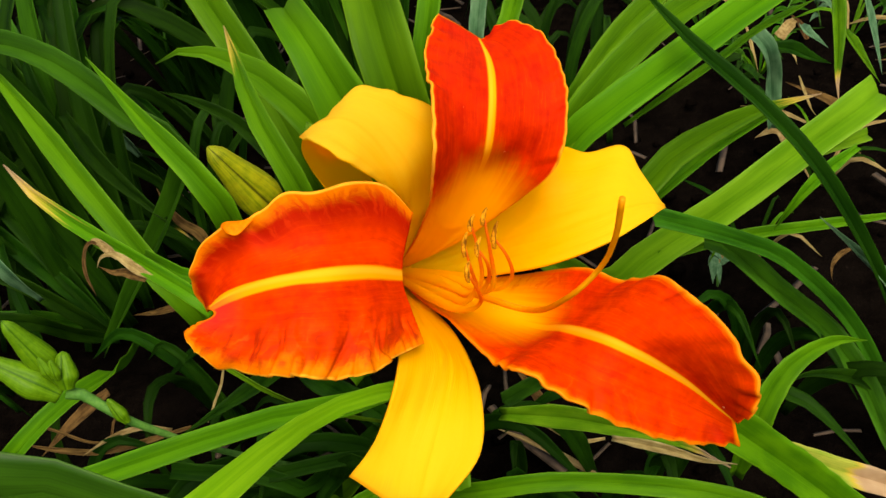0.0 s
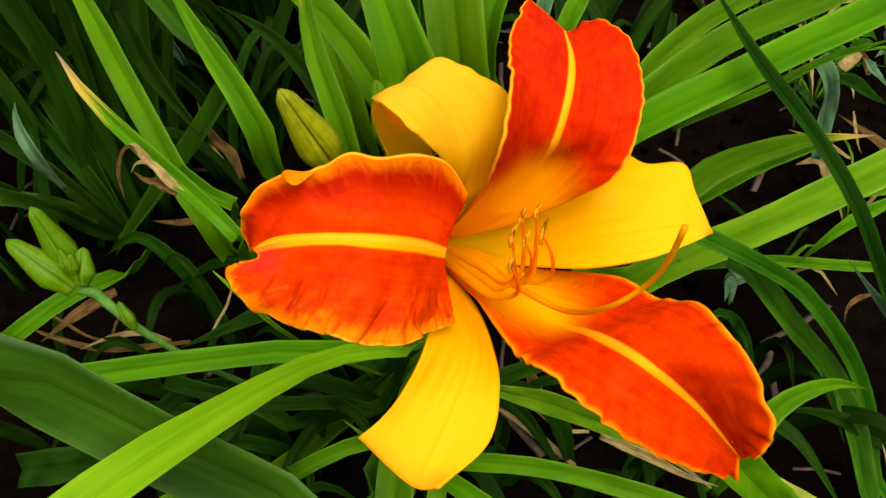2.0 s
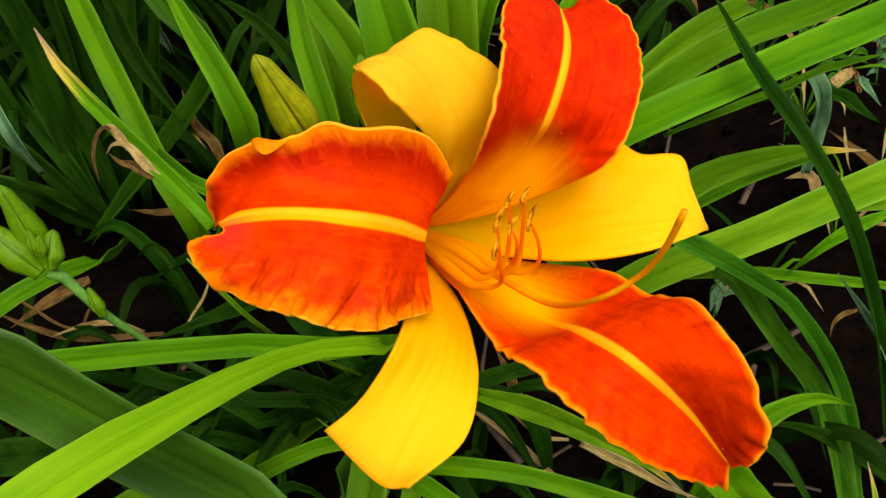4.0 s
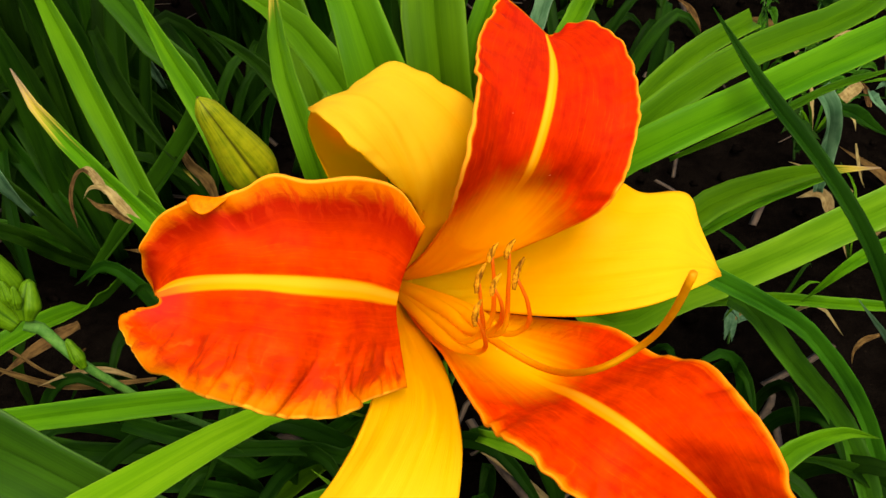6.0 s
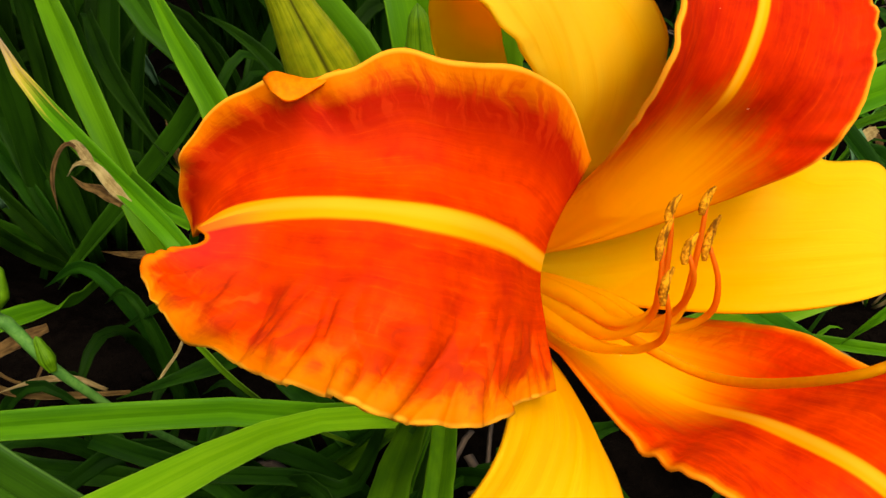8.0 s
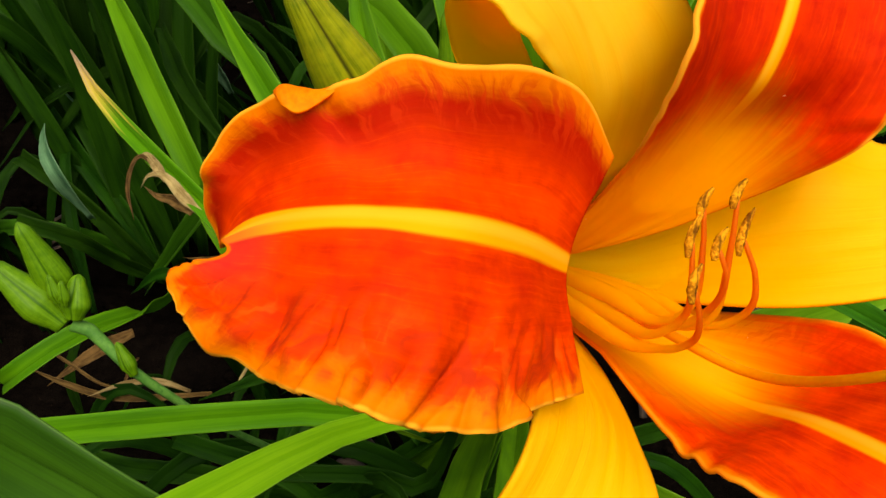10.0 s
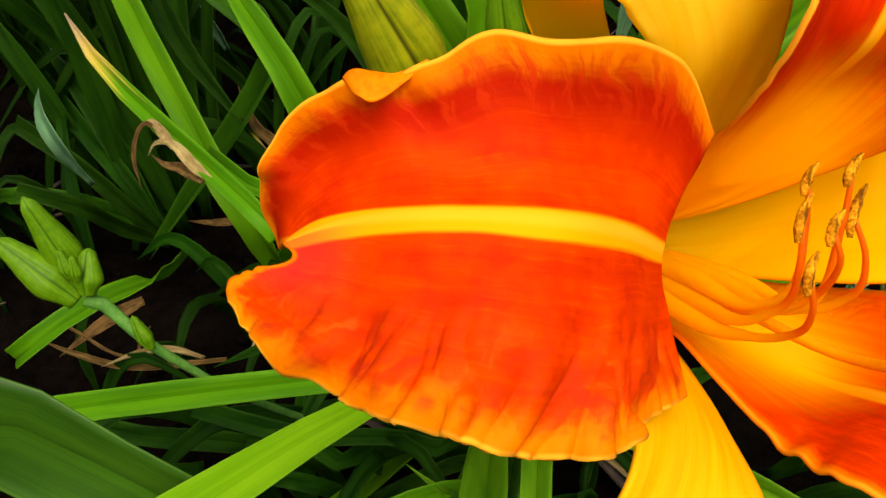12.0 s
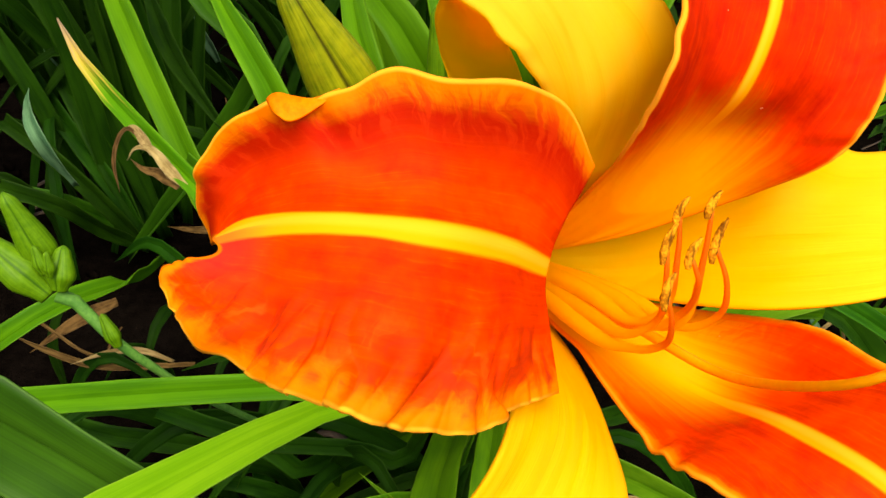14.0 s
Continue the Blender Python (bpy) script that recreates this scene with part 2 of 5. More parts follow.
    col = n.mix(n.math("MULTIPLY", n.step(a, 0.972, 0.992), n.step(v, 0.2, 0.3, 0.0, pale)), col, (0.96, 0.45, 0.03))
    grain = n.add("ShaderNodeTexVoronoi", Scale=260.0)
    n.link(n.tree.nodes.new("ShaderNodeTexCoord").outputs["Object"], grain.inputs["Vector"])
    pick = n.tree.nodes.new("ShaderNodeSeparateColor")
    n.link(grain.outputs["Color"], pick.inputs[0])
    speck = n.math("MULTIPLY", n.math("LESS_THAN", grain.outputs["Distance"], n.math("MULTIPLY", pick.outputs[1], 0.075)), n.math("GREATER_THAN", pick.outputs[0], 0.80))
    col = n.mix(n.math("MULTIPLY", speck, n.math("SUBTRACT", 0.7, n.math("MULTIPLY", m_rib, 0.7))), col, (0.95, 0.66, 0.34))
    relief = n.math("ADD", n.math("MULTIPLY", streak, 0.5), n.math("ADD", n.math("MULTIPLY", fine, 0.3), n.math("ADD", n.math("MULTIPLY", mottle, 0.2), n.math("MULTIPLY", n.math("MULTIPLY", inner, tongue), 2.2 * pleats))))
    return n.finish(col, 0.65, relief, 0.00012, 0.20, gloss=0.05)


def sepal_material(name, low=(0.96, 0.46, 0.003), high=(0.98, 0.61, 0.030), green=0.0, thin=0.28):
    n = Nodes(name)
    u, v = n.uv()
    streak = n.noise(n.math("MULTIPLY", u, 13.0), n.math("MULTIPLY", v, 1.1), 0.0, 1.0, 3.0)
    fine = n.noise(n.math("MULTIPLY", u, 110.0), n.math("MULTIPLY", v, 4.0), 3.0, 1.0, 2.0)
    cloud = n.noise(n.math("MULTIPLY", u, 3.0), n.math("MULTIPLY", v, 4.0), 7.0, 1.0, 2.0)
    mottle = n.space_noise(380.0, 4.0, 0.6)
    col = n.mix(n.step(n.math("ADD", n.math("ADD", n.math("MULTIPLY", streak, 0.45), n.math("MULTIPLY", cloud, 0.20)), n.math("MULTIPLY", v, 0.70)), 0.42, 1.05), low, high)
    # Darker streaks: colour lines, with the shade of long ridges painted in.
    col = n.mix(n.step(n.math("ADD", n.math("MULTIPLY", streak, 0.7), n.math("MULTIPLY", fine, 0.3)), 0.48, 0.34, 0.0, 0.4), col, (0.90, 0.38, 0.001))
    col = n.mix(n.step(mottle, 0.60, 0.74, 0.0, 0.14), col, (0.90, 0.36, 0.002))
    col = n.mix(n.step(n.math("ADD", v, n.math("MULTIPLY", cloud, 0.1)), 0.34, 0.14, 0.0, green), col, (0.52, 0.40, 0.010))
    col = n.mix(n.step(n.math("ADD", v, n.math("MULTIPLY", n.math("SUBTRACT", fine, 0.5), 0.1)), 0.93, 1.0, 0.0, 0.45), col, (0.72, 0.26, 0.01))
    relief = n.math("ADD", n.math("MULTIPLY", streak, 0.8), n.math("MULTIPLY", fine, 0.2))
    return n.finish(col, 0.6, relief, 0.0003, thin, (0.98, 0.66, 0.06, 1.0), gloss=0.08)


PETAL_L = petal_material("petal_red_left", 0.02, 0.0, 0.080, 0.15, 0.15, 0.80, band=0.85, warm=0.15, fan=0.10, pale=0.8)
# The upright petal's weaker light is put into its deeper reds.
PETAL_T = petal_material("petal_red_top", 0.20, 0.32, 0.055, 0.032, 0.032, 0.1, (0.42, 0.005, 0.001), (0.76, 0.032, 0.001), pale=0.7)
PETAL_R = petal_material("petal_red_right", 0.22, 0.18, 0.072, 0.06, 0.07, 0.4, pale=0.35)
PETAL_MARGIN = plain("petal_margin_orange", (0.80, 0.15, 0.002), (0.92, 0.27, 0.005), 260, 0.6, 0.0002, 0.2, 0.06)
SEPAL = sepal_material("sepal_yellow", (0.98, 0.55, 0.006), (0.98, 0.70, 0.045), thin=0.55)
SEPAL_GREEN = sepal_material("sepal_yellow_green_throat", high=(0.97, 0.53, 0.016), green=0.55)
SEPAL_LOW = sepal_material("sepal_yellow_orange", high=(0.96, 0.51, 0.014))
SEPAL_OUT = sepal_material("sepal_outer_orange", (0.96, 0.42, 0.003), (0.97, 0.48, 0.006), thin=0.90)


def filament_material():
    n = Nodes("filament_yellow_to_orange")
    u, v = n.uv()
    f = n.space_noise(300.0, 3.0)
    col = n.mix(n.step(n.math("ADD", v, n.math("MULTIPLY", f, 0.1)), 0.77, 0.92), (0.98, 0.58, 0.010), (0.88, 0.22, 0.010))
    return n.finish(col, 0.5, f, 0.0001, 0.55, gloss=0.15)


FILAMENT = filament_material()
FILAMENT_Y = plain("filament_yellow", (0.86, 0.34, 0.004), (0.92, 0.42, 0.008), 160, 0.5, 0.0001, 0.35, 0.2)


def anther_material():
    """Brown anther with a dark split down its length, dusted with orange pollen."""
    n = Nodes("anther_brown")
    u, v = n.uv()
    f = n.space_noise(2600.0, 3.0)
    g = n.space_noise(700.0, 3.0)
    col = n.mix(n.step(n.math("ADD", n.math("MULTIPLY", f, 0.5), n.math("MULTIPLY", g, 0.5)), 0.38, 0.60), (0.30, 0.10, 0.004), (0.74, 0.30, 0.012))
    side = n.math("ABSOLUTE", n.math("SUBTRACT", n.math("FRACT", n.math("MULTIPLY", u, 2.0)), 0.5))
    col = n.mix(n.step(n.math("ADD", side, n.math("MULTIPLY", n.math("SUBTRACT", g, 0.5), 0.5)), 0.16, 0.04, 0.0, 0.75), col, (0.09, 0.028, 0.003))
    return n.finish(col, 0.9, f, 0.0004, gloss=0.03)


ANTHER = anther_material()
STEM = plain("scape_green", (0.045, 0.15, 0.02), (0.10, 0.25, 0.04), 120, 0.5, gloss=0.12)


def bud_material(name, dark, light, seam, brown=0.0):
    """Folded bud sepals: long veins, darker at the seams."""
    n = Nodes(name)
    u, v = n.uv()
    veins = n.noise(n.math("MULTIPLY", u, 16.0), n.math("MULTIPLY", v, 1.5), 0.0, 1.0, 3.0)
    spots = n.space_noise(420.0, 3.0)
    col = n.mix(n.step(n.math("ADD", n.math("MULTIPLY", veins, 0.6), n.math("MULTIPLY", spots, 0.4)), 0.25, 0.75), dark, light)
    col = n.mix(n.step(n.math("ADD", n.math("MULTIPLY", n.space_noise(260.0, 4.0), 0.6), n.math("MULTIPLY", veins, 0.4)), 0.50, 0.66, 0.0, brown), col, (0.16, 0.11, 0.004))
    f = n.math("FRACT", u)
    near = n.math("MINIMUM", f, n.math("SUBTRACT", 1.0, f))
    col = n.mix(n.step(near, 0.07, 0.0, 0.0, 0.85), col, seam)
    return n.finish(col, 0.42, veins, 0.0002, 0.12, gloss=0.12)


BUD_GREEN = bud_material("bud_green", (0.045, 0.135, 0.002), (0.125, 0.27, 0.007), (0.02, 0.08, 0.002))
BUD_OLIVE = bud_material("bud_olive_yellow", (0.085, 0.135, 0.003), (0.34, 0.37, 0.010), (0.022, 0.020, 0.002), 0.35)


def soil_material():
    n = Nodes("soil")
    big, mid, small = n.space_noise(14.0, 4.0), n.space_noise(70.0, 5.0, 0.65), n.space_noise(420.0, 3.0)
    # Darker than moist soil itself: the shade between the leaves is in these tones.
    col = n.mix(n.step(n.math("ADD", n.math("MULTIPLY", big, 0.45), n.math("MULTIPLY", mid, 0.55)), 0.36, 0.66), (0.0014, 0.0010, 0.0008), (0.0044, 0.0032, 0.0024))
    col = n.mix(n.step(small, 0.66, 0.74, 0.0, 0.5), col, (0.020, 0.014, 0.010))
    h = n.math("ADD", n.math("MULTIPLY", mid, 0.7), n.math("MULTIPLY", small, 0.3))
    return n.finish(col, 0.95, h, 0.006, gloss=0.0)


SOIL = soil_material()


# ---- mesh helpers ----
def spline(points, count, even=True):
    """Smooth curve through a few points, as count points at even steps."""
    p = [Vector(q) for q in points]
    e = [2 * p[0] - p[1]] + p + [2 * p[-1] - p[-2]]
    fine = []
    for i in range(len(p) - 1):
        for k in range(16):
            f = k / 16
            a, b, c, d = e[i], e[i + 1], e[i + 2], e[i + 3]
            fine.append(0.5 * (2 * b + (c - a) * f + (2 * a - 5 * b + 4 * c - d) * f * f + (3 * b - a - 3 * c + d) * f ** 3))
    fine.append(p[-1])
    run = [0.0]
    for a, b in zip(fine, fine[1:]):
        run.append(run[-1] + (b - a).length)
    out, j = [], 0
    for k in range(count):
        s = run[-1] * k / (count - 1)
        while j < len(run) - 2 and run[j + 1] < s:
            j += 1
        f = (s - run[j]) / max(run[j + 1] - run[j], 1e-9)
        out.append(fine[j].lerp(fine[j + 1], min(max(f, 0), 1)))
    return out


def part(name, bm, material, parent=None, label="", base=None):
    """Links a bmesh, built in world places, as one mesh under its thing."""
    origin = Vector(base) if base is not None else Vector((0, 0, 0))
    up = parent
    while up is not None:
        origin += up.location
        up = up.parent
    me = bpy.data.meshes.new(name)
    bmesh.ops.translate(bm, verts=bm.verts, vec=-origin)
    bm.to_mesh(me)
    bm.free()
    me.materials.append(material)
    for f in me.polygons:
        f.use_smooth = True
    ob = new(name, me)
    if base is not None:
        ob.location = base
    ob.parent = parent
    if label:
        ob["label"] = label
    return ob


def thing(name, place, label, category, group="", kind=""):
    ob = new(name)
    ob.location = place
    ob.empty_display_size = 0.02
    return tagged(ob, label, category, group, kind)


def shell(grid, thick, uvs=None, dry=0.0, keel=False):
    """A thin closed sheet from rows of points."""
    rows, cols = len(grid), len(grid[0])
    bm = bmesh.new()
    uvl = bm.loops.layers.uv.new("UVMap")
    dl = bm.verts.layers.float.new("dry")
    nor = [[None] * cols for _ in range(rows)]
    for i in range(rows):
        for j in range(cols):
            a = grid[min(i + 1, rows - 1)][j] - grid[max(i - 1, 0)][j]
            b = grid[i][min(j + 1, cols - 1)] - grid[i][max(j - 1, 0)]
            c = a.cross(b)
            nor[i][j] = c.normalized() if c.length > 1e-12 else Vector((0, 0, 1))
    sides = []
    for s in (0.5, -0.5):
        sides.append([[bm.verts.new(grid[i][j] + nor[i][j] * thick * s) for j in range(cols)] for i in range(rows)])
    uvof = {}
    for g in sides:
        for i in range(rows):
            for j in range(cols):
                g[i][j][dl] = dry
                uvof[g[i][j]] = uvs[i][j] if uvs else (j / (cols - 1), i / (rows - 1))

    def face(vs):
        try:
            f = bm.faces.new(vs)
        except ValueError:
            return
        for lp in f.loops:
            lp[uvl].uv = uvof[lp.vert]

    t, b = sides
    for i in range(rows - 1):
        for j in range(cols - 1):
            face((t[i][j], t[i + 1][j], t[i + 1][j + 1], t[i][j + 1]))
            face((b[i][j], b[i][j + 1], b[i + 1][j + 1], b[i + 1][j]))
    for i in range(rows - 1):
        face((t[i][0], b[i][0], b[i + 1][0], t[i + 1][0]))
        face((t[i][-1], t[i + 1][-1], b[i + 1][-1], b[i][-1]))
    for j in range(cols - 1):
        face((t[0][j], t[0][j + 1], b[0][j + 1], b[0][j]))
        face((t[-1][j], b[-1][j], b[-1][j + 1], t[-1][j + 1]))
    if keel:
        for g in sides:
            for i in range(rows - 1):
                e = bm.edges.get((g[i][cols // 2], g[i + 1][cols // 2]))
                if e:
                    e.smooth = False
    return bm


def tube(points, radii, sides=8, count=None, lumps=0.0):
    """A round, tapered, closed tube along a smooth curve."""
    n = count or 4 * len(points)
    c = spline(points, n)
    bm = bmesh.new()
    uvl = bm.loops.layers.uv.new("UVMap")
    ref = Vector((0.31, 0.52, 0.8))
    rings = []
    for i, p in enumerate(c):
        t = (c[min(i + 1, n - 1)] - c[max(i - 1, 0)]).normalized()
        x = t.cross(ref).normalized()
        y = t.cross(x)
        f = i / (n - 1) * (len(radii) - 1)
        k = min(int(f), len(radii) - 2)
        r = radii[k] + (radii[k + 1] - radii[k]) * (f - k)
        rings.append([bm.verts.new(p + (x * math.cos(2 * math.pi * s / sides) + y * math.sin(2 * math.pi * s / sides)) * r * (1 + lumps * noise.noise(p * 900 + x * s))) for s in range(sides)])
    for k, (a, b) in enumerate(zip(rings, rings[1:])):
        for s in range(sides):
            f = bm.faces.new((a[s], a[(s + 1) % sides], b[(s + 1) % sides], b[s]))
            for lp, (du, dv) in zip(f.loops, ((0, 0), (1, 0), (1, 1), (0, 1))):
                lp[uvl].uv = ((s + du) / sides, (k + dv) / (n - 1))
    bm.faces.new(rings[0][::-1])
    bm.faces.new(rings[-1])
    return bm


def across_rails(points, cols):
    """Smooth section through one point of each rail, the rails at even steps."""
    e = [2 * points[0] - points[1]] + points + [2 * points[-1] - points[-2]]
    out = []
    for k in range(cols):
        x = k / (cols - 1) * (len(points) - 1)
        i = min(int(x), len(points) - 2)
        f = x - i
        a, b, c, d = e[i:i + 4]
        out.append(0.5 * (2 * b + (c - a) * f + (2 * a - 5 * b + 4 * c - d) * f * f + (3 * b - a - 3 * c + d) * f ** 3))
    return out


def smooth01(x):
    x = min(max(x, 0.0), 1.0)
    return x * x * (3 - 2 * x)


def petal(parent, name, rails, material, label, first=0.22, rows=64, cols=41, ruffle=(0.0, 0.0, 0.0, 0.0), hollow=(0.0, 0.0), crimp=0.6, thick=0.0006, ends=(), fan=0.0, calm=0.0, crinkle=0.0):
    """A petal lofted over rails that run from the throat to the tip; the first stretch of each is the hidden throat."""
    r0 = int(rows * first)
    curves = []
    for rail in rails:
        lead = spline([THROAT, THROAT.lerp(Vector(rail[0]), 0.55) + Vector((0, 0, -0.002)), rail[0]], r0 + 1)[:-1]
        curves.append(lead + spline(rail, rows - r0))
    amp_a, freq_a, amp_b, freq_b = ruffle
    grid = []
    for i in range(rows):
        grid.append(across_rails([c[i] for c in curves], cols))
    ci, cj = int(rows * 0.6), cols // 2
    mid_n = (grid[ci][cj + 1] - grid[ci][cj - 1]).cross(grid[ci + 1][cj] - grid[ci - 1][cj]).normalized()
    sense = 1 if mid_n.dot(VIEW) > 0 else -1
    steady = mid_n * sense
    out = []
    for i in range(rows):
        v = i / (rows - 1)
        row = []
        for j in range(cols):
            u = j / (cols - 1)
            a = abs(2 * u - 1)
            du = grid[i][min(j + 1, cols - 1)] - grid[i][max(j - 1, 0)]
            dv = grid[min(i + 1, rows - 1)][j] - grid[max(i - 1, 0)][j]
            nrm = du.cross(dv)
            nrm = nrm.normalized() if nrm.length > 1e-10 else Vector((0, 0, 1))
            nrm = nrm * sense
            amp, fr = (amp_a, freq_a) if u < 0.5 else (amp_b, freq_b)
            w = smooth01((a - crimp) / (1 - crimp)) * smooth01((v - first - 0.05) / 0.30) * (1 - calm * smooth01((v - 0.80) / 0.15))
            q = fr / 6.28 * (v - fan * a * v)
            wave = 0.7 * noise.noise(Vector((q * 1.3, a * 1.3, 1.1 if u < 0.5 else 6.1))) + (0.7 + 1.2 * noise.noise(Vector((v * 13.0, 7.7, u)))) * math.sin(6.28 * q + 2.0 * noise.noise(Vector((v * 6.0, a * 1.5, 3.3))))
            h = amp * w * wave + 0.0002 * noise.noise(Vector((u * 9, v * 9, 1.7)))
            if u > 0.5 and crinkle:
                s = 24.0 * (v - fan * a * v) + 1.6 * noise.noise(Vector((v * 7.0, a * 2.0, 9.1)))
                h += crinkle * smooth01((a - 0.35) / 0.45) * smooth01((v - first) / 0.15) * (1.3 * noise.noise(Vector((s * 1.05, a * 1.6, 2.7))) + 0.8 * noise.noise(Vector((s * 2.2, a * 3.2, 5.2))))
            dip = hollow[0 if u < 0.5 else 1] * math.sin(math.pi * a) * smooth01((v - first) / 0.2) * smooth01((1.02 - v) / 0.25)
            off = nrm * h + steady * dip
            if du.length > 1e-9:
                lip = smooth01((a - 0.8) / 0.2) * smooth01((v - first - 0.14) / 0.15) * (1 if u > 0.5 else -1)
                off += du.normalized() * lip * amp * (1.3 if u < 0.5 else 1.0) * noise.noise(Vector((q * (1.1 if u < 0.5 else 2.3), 4.4, u * 3)))
            if dv.length > 1e-9:
                reach = sum(g * math.exp(-((u - eu) / ew) ** 2) for eu, ew, g in ends)
                off += dv.normalized() * reach * smooth01((v - 0.80) / 0.20)
            row.append(grid[i][j] + off)
        out.append(row)
    return part(name, shell(out, thick), material, parent, label)


def ribbon(tone, width, tip, dry, pts, fold=0.7, rows=22, roll=0.0, narrow=0.0):
    """A strap leaf: tapered, folded along its middle into a shallow channel."""
    rnd = random.Random(int(abs(pts[0][0] * 7919 + pts[0][1] * 104729) * 1000))
    c = spline(pts, rows)
    cols = 9
    if tone == "deep":
        fold = 1.0
    run = sum((q - p).length for p, q in zip(c, c[1:]))
    taper = min(0.8, 9.0 * width / run)
    grid, uvs = [], []
    for i, p in enumerate(c):
        v = i / (rows - 1)
        t = (c[min(i + 1, rows - 1)] - c[max(i - 1, 0)]).normalized()
        s = t.cross(VIEW)
        s = s.normalized() if s.length > 1e-5 else Vector((1, 0, 0))
        n = s.cross(t).normalized()
        if roll:
            s, n = s * math.cos(roll) + n * math.sin(roll), n * math.cos(roll) - s * math.sin(roll)
        w = width
        if tip == "T":
            w *= max(smooth01((v + 0.008) / taper) ** 0.62, 0.03)
        elif tip == "B":
            w *= 0.62 + 0.38 * smooth01(v / 0.12)
        w *= (1 - 0.45 * smooth01((v - 0.7) / 0.3)) * (1 - narrow * smooth01((v - 0.02) / 0.34))
        w *= 1 + 0.035 * math.sin(9 * v + rnd.random() * 6)
        row, ur = [], []
        for j in range(cols):
            a = 2 * j / (cols - 1) - 1
            lift = fold * (abs(a) - 0.25 * a * a) * w * 0.5
            wavy = 0.03 * w * math.sin(14 * v + 5 * a + rnd.random() * 0.2)
            row.append(p + s * (a * w * 0.5) + n * (lift + wavy * abs(a)))
            ur.append((j / (cols - 1), v))
        grid.append(row)
        uvs.append(ur)
    return shell(grid, 0.0005, uvs, dry, True)


def leaf(parent, tone, width, tip, dry, pts, fold=1.0, roll=0.0, narrow=0.0):
    if parent is litter:
        ob = part("dry_leaf", ribbon(tone, width, tip, dry, pts, 0.35), LEAF[tone], None, base=pts[len(pts) // 2])
        return tagged(ob, "withered pale brown strap leaf lying on soil", "dry leaf", "dry leaves on the soil")
    return part("leaf", ribbon(tone, width, tip, dry, pts, fold, roll=roll, narrow=narrow), LEAF[tone], parent)


# ---- ground ----
def ground_sheet():
    k = np.linspace(-1, 1, 151)
    xs = np.sign(k) * (0.9 * np.abs(k) + 60 * np.abs(k) ** 9)
    ys = 0.65 + xs
    bm = bmesh.new()
    vs = []
    for y in ys:
        row = []
        for x in xs:
            near = math.exp(-((x * x + (y - 0.6) ** 2) / 2.5))
            p = Vector((x, y, 0))
            h = 0.012 * noise.noise(p * 9) + 0.008 * noise.noise(p * 27) + 0.004 * noise.noise(p * 70)
            row.append(bm.verts.new((x, y, GROUND - 0.006 + h * near)))
        vs.append(row)
    for a, b in zip(vs, vs[1:]):
        for i in range(len(a) - 1):
            bm.faces.new((a[i], a[i + 1], b[i + 1], b[i]))
    return bm


tagged(part("ground", ground_sheet(), SOIL), "dark moist garden soil with clods, deepened for leaf shade", "soil", kind="structure")

# ---- the flower ----
flower = thing("daylily_flower", (-0.0221, 0.2120, 0.3000), "open daylily flower, red petals with yellow ribs and yellow sepals", "flower")
upper_sepal = petal(flower, "sepal", [
    [(0.0029, 0.1850, 0.3751), (0.0039, 0.1862, 0.3880), (0.0024, 0.1875, 0.3948), (-0.0051, 0.1888, 0.3999), (-0.0145, 0.1892, 0.4026), (-0.0210, 0.1830, 0.3994), (-0.0258, 0.1765, 0.3994)],
    [(-0.0066, 0.1790, 0.3740), (-0.0055, 0.1760, 0.3880), (-0.0100, 0.1780, 0.3972), (-0.0155, 0.1800, 0.4012), (-0.0215, 0.1790, 0.4012), (-0.0258, 0.1765, 0.3996)],
    [(-0.0063, 0.1767, 0.3801), (-0.0114, 0.1707, 0.3910), (-0.0158, 0.1674, 0.3988), (-0.0212, 0.1704, 0.4016), (-0.0260, 0.1762, 0.3996)],
], SEPAL, "broad yellow sepal, its margin rolled back", cols=41, ruffle=(0.0004, 60, 0.0003, 50))
rolled = [spline(r, 24) for r in (
    [(-0.0262, 0.1766, 0.3994), (-0.0255, 0.1763, 0.3992), (-0.0262, 0.1756, 0.3968), (-0.0255, 0.1750, 0.3929), (-0.0242, 0.1746, 0.3898), (-0.0221, 0.1738, 0.3853)],
    [(-0.0258, 0.1768, 0.3996), (-0.0231, 0.1750, 0.3989), (-0.0222, 0.1754, 0.3952), (-0.0210, 0.1773, 0.3902), (-0.0196, 0.1781, 0.3855), (-0.0184, 0.1791, 0.3817)],
    [(-0.0250, 0.1766, 0.3994), (-0.0205, 0.1722, 0.4003), (-0.0175, 0.1723, 0.3979), (-0.0171, 0.1794, 0.3915), (-0.0162, 0.1845, 0.3849), (-0.0145, 0.1834, 0.3800)])]
part("rolled_margin", shell([across_rails([r[k] for r in rolled], 13) for k in range(24)], 0.0006), SEPAL_OUT, upper_sepal, "orange outer face of the rolled margin")
